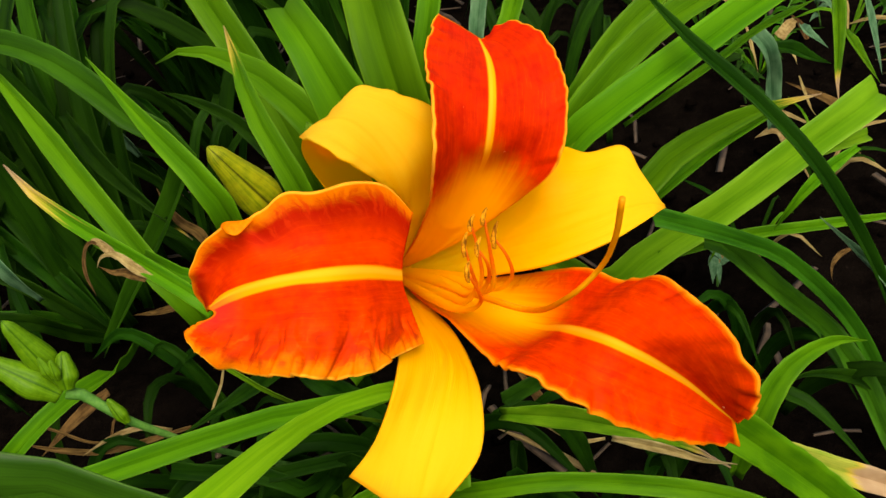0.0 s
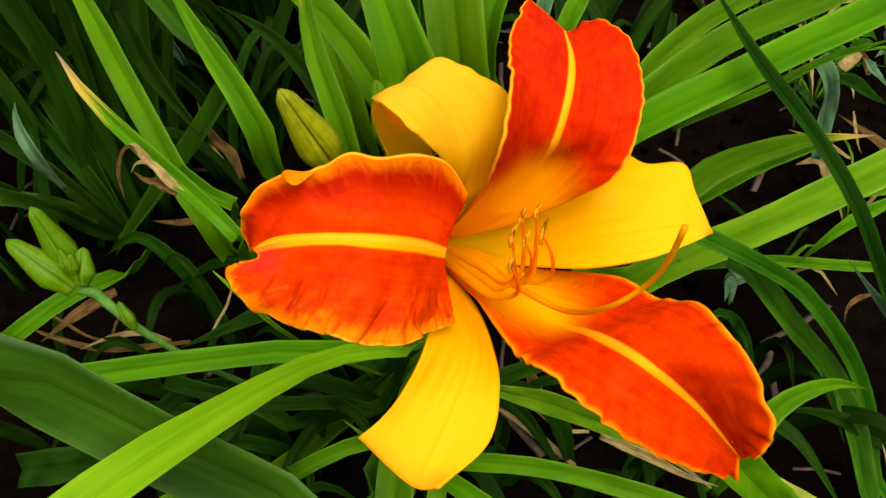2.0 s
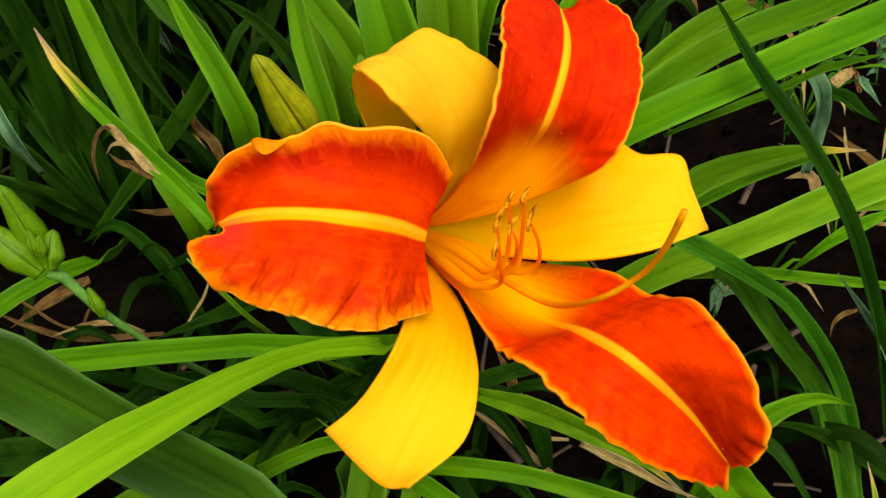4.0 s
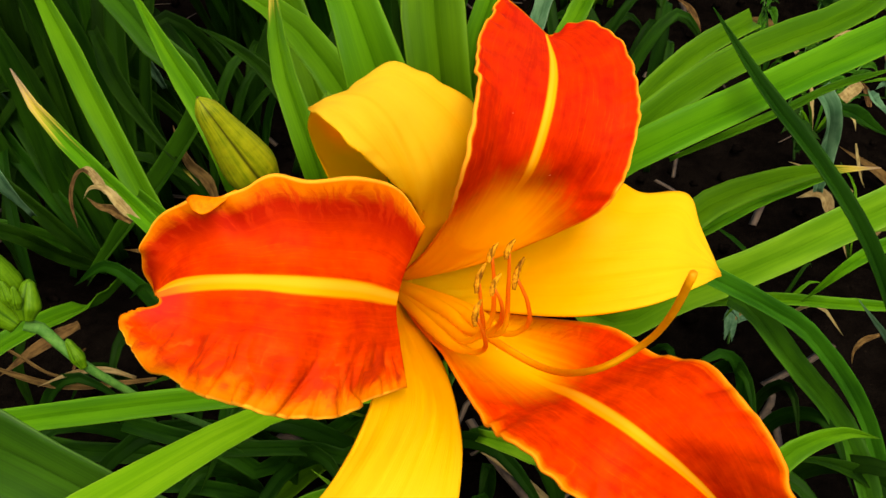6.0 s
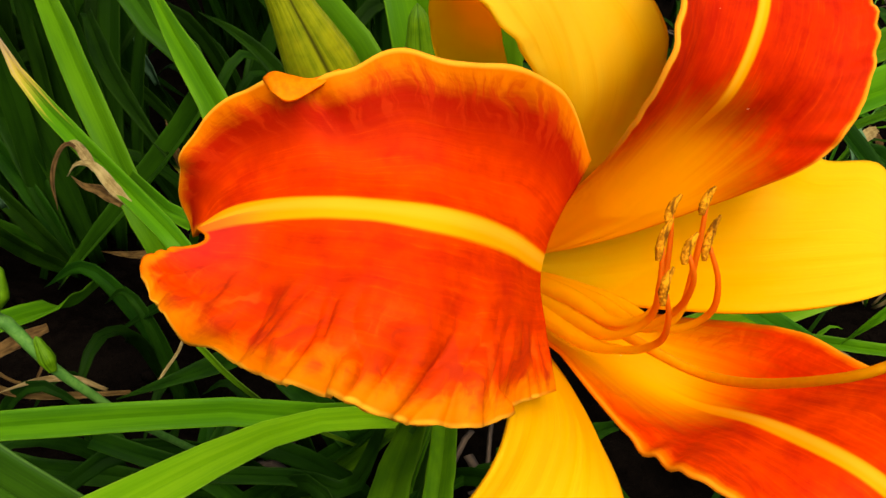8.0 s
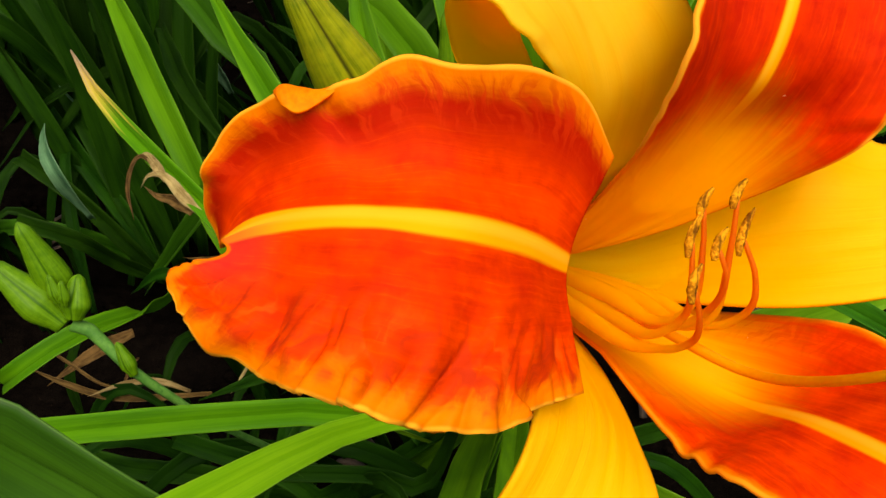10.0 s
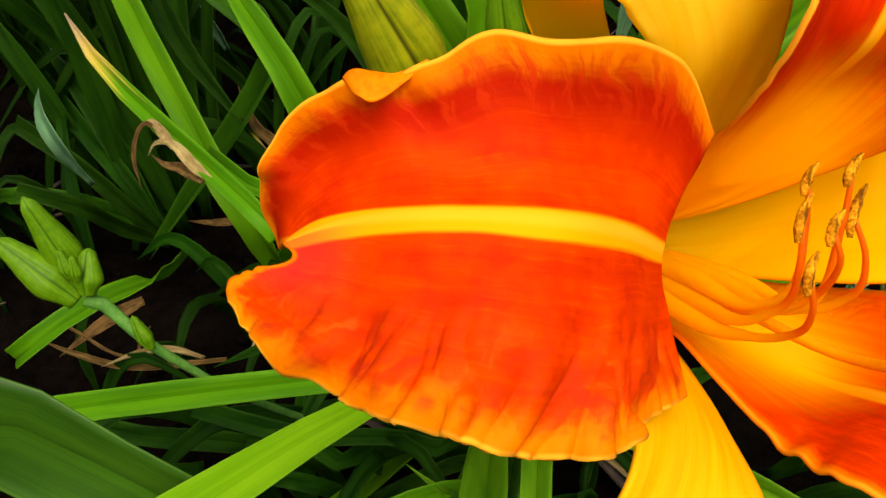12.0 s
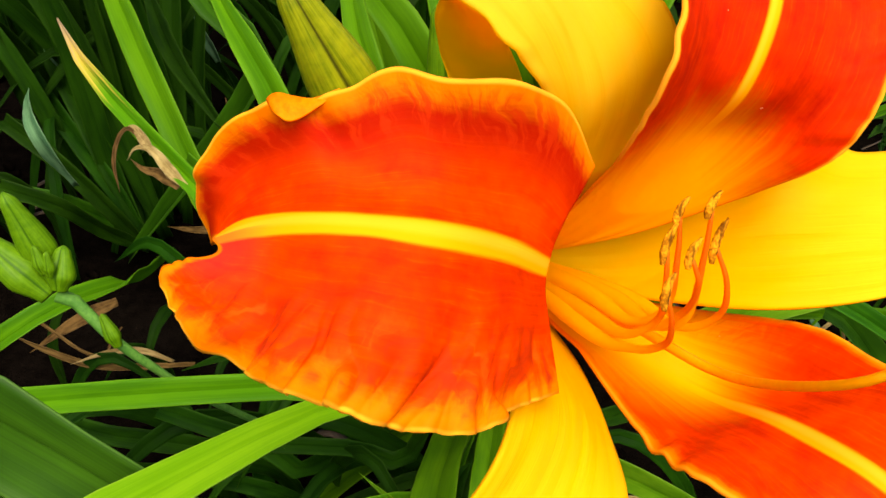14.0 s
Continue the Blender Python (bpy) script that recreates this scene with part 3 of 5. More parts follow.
petal(flower, "sepal", [
    [(0.0179, 0.1990, 0.3660), (0.0274, 0.2030, 0.3725), (0.0360, 0.2075, 0.3668), (0.0454, 0.2092, 0.3665), (0.0489, 0.2031, 0.3620), (0.0536, 0.1962, 0.3565)],
    [(0.0119, 0.1930, 0.3520), (0.0269, 0.1890, 0.3600), (0.0399, 0.1906, 0.3625), (0.0489, 0.1946, 0.3595), (0.0535, 0.1959, 0.3564)],
    [(0.0031, 0.1896, 0.3431), (0.0229, 0.1800, 0.3540), (0.0374, 0.1801, 0.3595), (0.0469, 0.1876, 0.3585), (0.0537, 0.1956, 0.3562)],
], SEPAL_GREEN, "plain yellow sepal with faint green lines")
petal(flower, "sepal", [
    [(-0.0100, 0.1650, 0.3600), (-0.0086, 0.1396, 0.3660), (-0.0118, 0.1327, 0.3601), (-0.0161, 0.1301, 0.3531), (-0.0208, 0.1272, 0.3488)],
    [(-0.0101, 0.1740, 0.3490), (-0.0016, 0.1521, 0.3561), (-0.0026, 0.1381, 0.3561), (-0.0060, 0.1281, 0.3521), (-0.0083, 0.1193, 0.3467)],
    [(-0.0087, 0.1844, 0.3402), (-0.0012, 0.1709, 0.3434), (0.0038, 0.1561, 0.3477), (0.0068, 0.1419, 0.3525), (0.0062, 0.1286, 0.3515), (-0.0023, 0.1178, 0.3497)],
], SEPAL_LOW, "drooping yellow sepal")
petal(flower, "petal", [
    [(-0.0017, 0.1762, 0.3785), (0.0007, 0.1699, 0.3898), (0.0024, 0.1692, 0.3989), (0.0024, 0.1796, 0.4046), (0.0003, 0.1962, 0.4056), (0.0027, 0.2154, 0.4054)],
    [(0.0009, 0.1880, 0.3620), (0.0090, 0.1870, 0.3781), (0.0125, 0.1821, 0.3891), (0.0144, 0.1878, 0.3978), (0.0141, 0.2002, 0.3994), (0.0117, 0.2130, 0.3990)],
    [(0.0178, 0.1855, 0.3707), (0.0265, 0.1823, 0.3807), (0.0301, 0.1858, 0.3895), (0.0304, 0.1953, 0.3962), (0.0270, 0.2057, 0.4015), (0.0197, 0.2123, 0.4027), (0.0130, 0.2123, 0.3992)],
], PETAL_T, "upright red petal with a yellow rib", ruffle=(0.0004, 112, 0.0005, 120), rows=110)
petal(flower, "petal", [
    [(0.0168, 0.1896, 0.3429), (0.0314, 0.1802, 0.3525), (0.0402, 0.1709, 0.3562), (0.0481, 0.1614, 0.3643), (0.0576, 0.1468, 0.3632), (0.0632, 0.1393, 0.3495), (0.0615, 0.1455, 0.3339)],
    [(0.0059, 0.1820, 0.3380), (0.0196, 0.1756, 0.3376), (0.0273, 0.1625, 0.3494), (0.0368, 0.1520, 0.3548), (0.0494, 0.1499, 0.3455), (0.0612, 0.1461, 0.3340)],
    [(-0.0020, 0.1733, 0.3456), (0.0093, 0.1540, 0.3500), (0.0150, 0.1452, 0.3566), (0.0243, 0.1410, 0.3524), (0.0346, 0.1407, 0.3425), (0.0482, 0.1420, 0.3330), (0.0627, 0.1455, 0.3258)],
], PETAL_R, "red petal with a yellow rib and crimped margin", ruffle=(0.0008, 128, 0.0008, 120), rows=140)
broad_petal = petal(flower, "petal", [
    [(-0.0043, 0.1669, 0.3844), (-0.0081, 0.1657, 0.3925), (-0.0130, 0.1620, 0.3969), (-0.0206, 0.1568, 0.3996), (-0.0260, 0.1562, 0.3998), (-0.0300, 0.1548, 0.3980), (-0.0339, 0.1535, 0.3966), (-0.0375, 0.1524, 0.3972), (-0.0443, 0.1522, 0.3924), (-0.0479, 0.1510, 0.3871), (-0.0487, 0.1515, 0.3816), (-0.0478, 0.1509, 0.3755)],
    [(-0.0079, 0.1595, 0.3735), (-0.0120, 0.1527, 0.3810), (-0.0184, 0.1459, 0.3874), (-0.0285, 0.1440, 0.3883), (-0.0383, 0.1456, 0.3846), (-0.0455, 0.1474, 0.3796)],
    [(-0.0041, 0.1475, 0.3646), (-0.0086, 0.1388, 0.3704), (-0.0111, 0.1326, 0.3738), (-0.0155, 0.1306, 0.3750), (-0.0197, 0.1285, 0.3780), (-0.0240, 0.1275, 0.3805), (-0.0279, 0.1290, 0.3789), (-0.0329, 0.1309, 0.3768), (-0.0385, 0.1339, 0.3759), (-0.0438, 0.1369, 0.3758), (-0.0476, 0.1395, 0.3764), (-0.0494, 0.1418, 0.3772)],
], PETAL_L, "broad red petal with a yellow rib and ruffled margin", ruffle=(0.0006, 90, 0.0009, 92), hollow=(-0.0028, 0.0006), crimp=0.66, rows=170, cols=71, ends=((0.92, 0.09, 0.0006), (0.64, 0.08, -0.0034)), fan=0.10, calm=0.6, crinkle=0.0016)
lip = [spline(p, 28) for p in (
    [(-0.0384, 0.1520, 0.3967), (-0.0374, 0.1522, 0.3974), (-0.0357, 0.1527, 0.3970), (-0.0338, 0.1534, 0.3966), (-0.0312, 0.1544, 0.3976)],
    [(-0.0382, 0.1518, 0.3966), (-0.0371, 0.1508, 0.3968), (-0.0356, 0.1511, 0.3963), (-0.0335, 0.1525, 0.3964), (-0.0312, 0.1542, 0.3975)],
    [(-0.0380, 0.1517, 0.3965), (-0.0368, 0.1503, 0.3962), (-0.0357, 0.1501, 0.3956), (-0.0346, 0.1508, 0.3956), (-0.0330, 0.1525, 0.3963), (-0.0310, 0.1543, 0.3976)])]
part("rolled_margin", shell([across_rails([q[k] for q in lip], 13) for k in range(28)], 0.0005), PETAL_MARGIN, broad_petal, "orange margin rolled over the petal")

# stamens and pistil
FIL = [
    ((0.0083, 0.1718, 0.3784), (0.0071, 0.1692, 0.3758), (0.0082, 0.1684, 0.3716), (0.0086, 0.1668, 0.3652), (0.0071, 0.1654, 0.3594)),
    ((0.0068, 0.1652, 0.3790), (0.0059, 0.1616, 0.3754), (0.0068, 0.1614, 0.3718), (0.0075, 0.1624, 0.3667), (0.0057, 0.1635, 0.3592)),
    ((0.0114, 0.1690, 0.3820), (0.0103, 0.1665, 0.3795), (0.0110, 0.1659, 0.3741), (0.0112, 0.1649, 0.3654), (0.0100, 0.1658, 0.3591)),
    ((0.0097, 0.1631, 0.3790), (0.0087, 0.1604, 0.3763), (0.0105, 0.1609, 0.3733), (0.0102, 0.1629, 0.3679), (0.0089, 0.1642, 0.3606)),
    ((0.0132, 0.1697, 0.3776), (0.0121, 0.1657, 0.3735), (0.0147, 0.1660, 0.3700), (0.0154, 0.1663, 0.3656), (0.0137, 0.1666, 0.3588)),
    ((0.0071, 0.1581, 0.3772), (0.0066, 0.1551, 0.3740), (0.0080, 0.1564, 0.3705), (0.0083, 0.1580, 0.3661), (0.0075, 0.1606, 0.3601)),
]
RIDGE = [(-0.0028, 0.1793, 0.3525), (-0.0016, 0.1757, 0.3515), (0.0006, 0.1791, 0.3527), (-0.0009, 0.1773, 0.3519), (0.0035, 0.1783, 0.3536), (-0.0013, 0.1725, 0.3510)]
for (top, foot, mid, bend, low), ridge in zip(FIL, RIDGE):
    stamen = new("stamen")
    stamen.location = Vector(low) - flower.location
    stamen.parent = flower
    deep = Vector(ridge)
    part("filament", tube([THROAT, deep, deep.lerp(Vector(low), 0.72), Vector(bend).lerp(Vector(low), 0.22), Vector(mid), Vector(foot).lerp(Vector(top), 0.3)], [0.0013, 0.0015, 0.0016, 0.0013, 0.0006, 0.00046, 0.00028], 12, 44), FILAMENT, stamen)
    ax = Vector(top) - Vector(foot)
    side = Vector((0.0004, 0.0002, 0))
    part("anther", tube([Vector(foot) - ax * 0.05, Vector(foot) + ax * 0.3 - side, Vector(foot) + ax * 0.7 - side, Vector(top)], [0.0003, 0.00052, 0.00058, 0.00055, 0.00042, 0.0002], 12, 24, 0.22), ANTHER, stamen)
part("pistil", tube([THROAT, (0.0039, 0.1780, 0.3490), (0.0184, 0.1665, 0.3530), (0.0262, 0.1505, 0.3716), (0.0328, 0.1484, 0.3811), (0.0352, 0.1450, 0.3912), (0.0361, 0.1424, 0.4020)], [0.0008, 0.0008, 0.0008, 0.0007, 0.0006, 0.00055, 0.0006], 10, 40), FILAMENT_Y, flower, "long curved orange pistil")
part("flower_tube", tube([THROAT + Vector((0, 0, 0.004)), (-0.0211, 0.2030, 0.3270), (-0.0241, 0.2120, 0.3050), (-0.0281, 0.2220, 0.2850)], [0.006, 0.004, 0.0025, 0.003], 12), SEPAL, flower)


def bud(parent, name, foot, top, radius, material, ridges=3, bend=(0, 0, 0), label="", turn=0.0, aim=None):
    """A closed bud of three folded sepals with seams between them."""
    foot, top = Vector(foot), Vector(top)
    mid = foot.lerp(top, 0.5) + Vector(bend)
    n, sides = 22, 36
    c = spline([foot, mid, top], n)
    if aim is not None:
        t = (c[n // 2 + 1] - c[n // 2 - 1]).normalized()
        x = t.cross(Vector((0.2045, 0.8985, 0.2972))).normalized()
        turn -= ridges * math.atan2(aim.dot(t.cross(x)), aim.dot(x))
    bm = bmesh.new()
    uvl = bm.loops.layers.uv.new("UVMap")
    rings = []
    for i, p in enumerate(c):
        f = i / (n - 1)
        t = (c[min(i + 1, n - 1)] - c[max(i - 1, 0)]).normalized()
        x = t.cross(Vector((0.2045, 0.8985, 0.2972))).normalized()
        y = t.cross(x)
        r = radius * (0.55 + 0.45 * smooth01(f / 0.35)) * (1 - 0.55 * smooth01((f - 0.30) / 0.70)) * math.sqrt(max(1 - smooth01((f - 0.84) / 0.16) ** 2, 0.02))
        ring = []
        for s in range(sides):
            th = 2 * math.pi * s / sides
            seam = max(0.0, math.cos(ridges * th + turn)) ** 14
            swell = 0.05 * math.cos(ridges * th + math.pi + turn)
            ring.append(bm.verts.new(p + (x * math.cos(th) + y * math.sin(th)) * r * (1 + swell - 0.20 * seam * smooth01((1 - f) / 0.2))))
        rings.append(ring)
    for k, (a, b) in enumerate(zip(rings, rings[1:])):
        for s in range(sides):
            f = bm.faces.new((a[s], a[(s + 1) % sides], b[(s + 1) % sides], b[s]))
            for lp, (du, dv) in zip(f.loops, ((0, 0), (1, 0), (1, 1), (0, 1))):
                lp[uvl].uv = ((s + du) / sides * ridges + turn / (2 * math.pi), (k + dv) / (n - 1))
    bm.faces.new(rings[0][::-1])
    bm.faces.new(rings[-1])
    return part(name, bm, material, parent, label)


# ---- buds ----
near_bud = thing("daylily_bud", (-0.0387, 0.1835, 0.3750), "closed olive green daylily bud behind the flower", "bud")
bud(near_bud, "bud_body", (-0.0381, 0.1830, 0.3743), (-0.0474, 0.1787, 0.3981), 0.0051, BUD_OLIVE, aim=Vector((0.10, -0.62, 0.78)))
part("stalk", tube([(-0.0390, 0.1844, 0.3745), (-0.0394, 0.2015, 0.3500), (-0.0281, 0.2220, 0.2850)], [0.002, 0.002, 0.0025], 8), STEM, near_bud)
back_bud = thing("daylily_bud", (-0.0315, 0.2102, 0.3614), "small green daylily bud half hidden by a petal", "bud")
bud(back_bud, "bud_body", (-0.0315, 0.2102, 0.3614), (-0.0343, 0.2112, 0.3822), 0.0036, BUD_GREEN, aim=Vector((0.05, -0.62, 0.78)))
part("stalk", tube([(-0.0317, 0.2105, 0.3618), (-0.0300, 0.2160, 0.3250), (-0.0281, 0.2220, 0.2850)], [0.0015, 0.0018, 0.0022], 8), STEM, back_bud)
cluster = thing("bud_cluster", (-0.2064, 0.2824, 0.1987), "cluster of small green daylily buds on a scape", "bud cluster")
bud(cluster, "bud", (-0.2149, 0.2923, 0.2068), (-0.2260, 0.2931, 0.2461), 0.0072, BUD_GREEN, aim=Vector((0.3, -0.62, 0.70)))
bud(cluster, "bud", (-0.2128, 0.2833, 0.2034), (-0.2416, 0.2871, 0.2282), 0.0082, BUD_GREEN, aim=Vector((0.2, -0.5, 0.85)))
bud(cluster, "bud", (-0.2082, 0.2843, 0.2065), (-0.2078, 0.2944, 0.2220), 0.0062, BUD_GREEN)
bud(cluster, "bud", (-0.2104, 0.2826, 0.2166), (-0.2133, 0.2853, 0.2284), 0.0030, BUD_GREEN)
bud(cluster, "bud", (-0.2085, 0.2829, 0.2151), (-0.2087, 0.2855, 0.2260), 0.0026, BUD_GREEN)
part("scape", tube([(-0.2108, 0.2848, 0.2029), (-0.2071, 0.2865, 0.2013), (-0.1988, 0.2851, 0.1935), (-0.1874, 0.2825, 0.1830), (-0.1758, 0.2867, 0.1645), (-0.1642, 0.2965, 0.1379), (-0.1516, 0.3560, 0.0318)], [0.0030, 0.0021, 0.0017, 0.0017, 0.0018, 0.0020, 0.0023], 10), STEM, cluster)
bud(cluster, "bract", (-0.1856, 0.2805, 0.1831), (-0.1922, 0.2844, 0.1969), 0.0034, BUD_GREEN)

# ---- leaves ----
main = thing("daylily_clump", (-0.10, 0.60, GROUND), "daylily clump of long arching green strap leaves", "plant", "daylily clumps")
fan = thing("daylily_clump", (-0.37, 0.56, GROUND), "daylily clump of green strap leaves, many toned dark for shade", "plant", "daylily clumps")
front = thing("daylily_clump", (-0.06, 0.36, GROUND), "daylily clump of low arching strap leaves in front", "plant", "daylily clumps")
right = thing("daylily_clump", (0.05, 0.62, GROUND), "daylily clump of spreading pale green strap leaves", "plant", "daylily clumps")
litter = None  # dry leaves lie loose, each a thing of its own
leaf(main, "mid", 0.0080, "T", .055, [(-0.2601, 0.3935, 0.2674), (-0.2391, 0.3747, 0.2598), (-0.2146, 0.3572, 0.2530), (-0.1800, 0.3330, 0.2482), (-0.1463, 0.3096, 0.2444), (-0.1272, 0.2974, 0.2389), (-0.1708, 0.4318, 0.0875), (-0.101, 0.634, -0.04)])
leaf(main, "mid", 0.0066, "N", 0, [(-0.1737, 0.3402, 0.2387), (-0.1627, 0.3341, 0.2356), (-0.1506, 0.3285, 0.2329), (-0.1405, 0.3272, 0.2298), (-0.1929, 0.4595, 0.0915), (-0.101, 0.634, -0.04)])
leaf(main, "mid", 0.0170, "T", 0, [(-0.3924, 0.6018, 0.2498), (-0.3200, 0.5272, 0.2087), (-0.2878, 0.4925, 0.1878), (-0.2592, 0.4657, 0.1614), (-0.2385, 0.4473, 0.1378), (-0.2197, 0.4364, 0.1155), (-0.2108, 0.4770, 0.0392), (-0.149, 0.61, -0.04)])
leaf(main, "dark", 0.0148, "T", .06, [(-0.2429, 0.5194, 0.1054), (-0.2538, 0.5198, 0.1226), (-0.2812, 0.5351, 0.1438), (-0.3122, 0.5605, 0.1617), (-0.3460, 0.6003, 0.1808)])
leaf(main, "mid", 0.0169, "T", 0, [(-0.2432, 0.4883, 0.2796), (-0.1984, 0.4429, 0.2526), (-0.1745, 0.4206, 0.2391), (-0.1582, 0.4126, 0.2129), (-0.1580, 0.4475, 0.1468), (-0.133, 0.618, -0.04)])
leaf(main, "mid", 0.0193, "T", 0, [(-0.1952, 0.4755, 0.2759), (-0.1692, 0.4628, 0.2875), (-0.1401, 0.4423, 0.2894), (-0.1134, 0.4182, 0.2874), (-0.0943, 0.4003, 0.2787), (-0.0835, 0.3996, 0.2604), (-0.0770, 0.4307, 0.2026), (-0.117, 0.626, -0.04)])
leaf(main, "mid", 0.0109, "T", .02, [(-0.1251, 0.4176, 0.3198), (-0.1126, 0.3861, 0.3117), (-0.1012, 0.3567, 0.3063), (-0.0896, 0.3368, 0.2966), (-0.0817, 0.3320, 0.2740), (-0.0850, 0.3702, 0.2109), (-0.125, 0.622, -0.04)])
leaf(main, "mid", 0.0203, "N", 0, [(-0.1726, 0.5142, 0.3172), (-0.1582, 0.4969, 0.2944), (-0.1437, 0.4818, 0.2742), (-0.1293, 0.4646, 0.2514), (-0.1152, 0.4450, 0.2262), (-0.1100, 0.4628, 0.1685), (-0.117, 0.626, -0.04)])
leaf(main, "dark", 0.0122, "T", 0, [(-0.2461, 0.5693, 0.2086), (-0.2120, 0.5473, 0.2080), (-0.1851, 0.5388, 0.1932), (-0.1591, 0.5236, 0.1709), (-0.1336, 0.5044, 0.1440)])
leaf(main, "mid", 0.0242, "B", 0, [(-0.0722, 0.3491, 0.3543), (-0.0598, 0.3290, 0.3441), (-0.0504, 0.3176, 0.3292), (-0.0501, 0.3312, 0.2985), (-0.0612, 0.4245, 0.1926), (-0.149, 0.61, -0.04)])
leaf(main, "mid", 0.0258, "N", 0, [(-0.0507, 0.4198, 0.3401), (-0.0442, 0.3964, 0.3271), (-0.0382, 0.3720, 0.3131), (-0.0355, 0.3742, 0.2841), (-0.0404, 0.4296, 0.1948), (-0.141, 0.614, -0.04)])
leaf(main, "mid", 0.0122, "N", 0, [(-0.0205, 0.4697, 0.3156), (-0.0250, 0.4536, 0.2976), (-0.0288, 0.4416, 0.2842), (-0.0330, 0.4498, 0.2483), (-0.0378, 0.4795, 0.1753), (-0.133, 0.618, -0.04)])
leaf(main, "blue", 0.0114, "N", 0, [(-0.0005, 0.6146, 0.2491), (-0.0047, 0.5985, 0.2310), (-0.0088, 0.5824, 0.2131), (-0.0152, 0.5760, 0.1757)])
leaf(main, "mid", 0.0142, "N", 0, [(0.0273, 0.6127, 0.2421), (0.0167, 0.5938, 0.2218), (0.0085, 0.5776, 0.2044), (-0.0012, 0.5914, 0.1447)])
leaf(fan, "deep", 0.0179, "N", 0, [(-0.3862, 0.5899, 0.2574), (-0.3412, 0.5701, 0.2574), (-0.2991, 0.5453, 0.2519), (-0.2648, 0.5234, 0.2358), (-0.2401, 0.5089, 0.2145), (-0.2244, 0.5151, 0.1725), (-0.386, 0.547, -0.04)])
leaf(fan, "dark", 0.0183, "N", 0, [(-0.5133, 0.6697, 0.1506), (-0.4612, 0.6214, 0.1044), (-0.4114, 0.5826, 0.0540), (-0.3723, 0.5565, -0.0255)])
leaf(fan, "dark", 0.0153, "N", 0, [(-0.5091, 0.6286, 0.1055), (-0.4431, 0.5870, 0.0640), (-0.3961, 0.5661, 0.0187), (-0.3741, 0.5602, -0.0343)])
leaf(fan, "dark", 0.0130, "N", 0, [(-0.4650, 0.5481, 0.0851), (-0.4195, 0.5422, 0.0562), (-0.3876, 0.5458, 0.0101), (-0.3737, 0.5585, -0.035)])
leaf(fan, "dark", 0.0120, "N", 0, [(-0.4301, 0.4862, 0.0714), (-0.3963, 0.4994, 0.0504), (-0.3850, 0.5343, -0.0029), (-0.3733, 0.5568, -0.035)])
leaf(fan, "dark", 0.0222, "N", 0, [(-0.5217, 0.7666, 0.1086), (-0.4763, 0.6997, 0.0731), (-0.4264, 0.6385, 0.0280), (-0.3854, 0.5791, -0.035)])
leaf(fan, "mid", 0.0118, "N", 0, [(-0.3053, 0.3185, 0.1061), (-0.2845, 0.3340, 0.1195), (-0.2719, 0.3512, 0.1211), (-0.2615, 0.3817, 0.1079), (-0.2791, 0.4265, 0.0703), (-0.354, 0.563, -0.04)])
leaf(fan, "deep", 0.0142, "N", 0, [(-0.5142, 0.5280, 0.0171), (-0.4775, 0.5384, 0.0182), (-0.4448, 0.5435, 0.0146), (-0.4229, 0.5584, -0.0053), (-0.4009, 0.5732, -0.035)])
leaf(front, "bright", 0.0186, "N", 0, [(-0.1534, 0.1168, 0.2383), (-0.1362, 0.1469, 0.2418), (-0.1218, 0.1717, 0.2401), (-0.1085, 0.1974, 0.2330), (-0.0936, 0.2232, 0.2259), (-0.0805, 0.2497, 0.2132), (-0.0633, 0.2743, 0.1976), (-0.0514, 0.2935, 0.1773), (-0.0650, 0.4880, -0.0400)], 0.5, narrow=0.55)
leaf(front, "mid", 0.0120, "N", 0, [(-0.2620, 0.2480, 0.1530), (-0.2201, 0.2595, 0.1614), (-0.1960, 0.2659, 0.1643), (-0.1611, 0.2748, 0.1679), (-0.1321, 0.2886, 0.1632), (-0.1130, 0.2997, 0.1570), (-0.0848, 0.3236, 0.1337), (-0.057, 0.492, -0.04)], 0.8)
leaf(front, "broad", 0.0275, "N", 0, [(-0.1916, 0.1672, 0.2681), (-0.1876, 0.1886, 0.2573), (-0.1779, 0.2003, 0.2482), (-0.1556, 0.2030, 0.2311), (-0.1272, 0.2037, 0.2079), (-0.0941, 0.2092, 0.1767), (-0.0547, 0.2189, 0.1427), (-0.0490, 0.4960, -0.0400)], 1.3)
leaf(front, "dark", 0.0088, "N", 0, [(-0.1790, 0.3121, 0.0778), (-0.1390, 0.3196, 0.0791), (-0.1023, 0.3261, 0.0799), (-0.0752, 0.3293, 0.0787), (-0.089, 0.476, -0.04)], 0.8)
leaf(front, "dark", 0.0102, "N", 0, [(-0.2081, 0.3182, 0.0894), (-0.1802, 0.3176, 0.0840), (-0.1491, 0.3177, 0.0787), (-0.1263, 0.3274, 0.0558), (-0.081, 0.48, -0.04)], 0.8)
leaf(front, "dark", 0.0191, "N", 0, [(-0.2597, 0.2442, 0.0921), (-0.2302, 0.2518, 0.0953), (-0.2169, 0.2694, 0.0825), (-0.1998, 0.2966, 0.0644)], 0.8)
leaf(front, "mid", 0.0122, "N", 0, [(-0.2258, 0.2045, 0.0433), (-0.1893, 0.2365, 0.0718), (-0.1672, 0.2490, 0.0817), (-0.1573, 0.2654, 0.0680), (-0.1419, 0.2865, 0.0437), (-0.065, 0.488, -0.04)], 0.8)
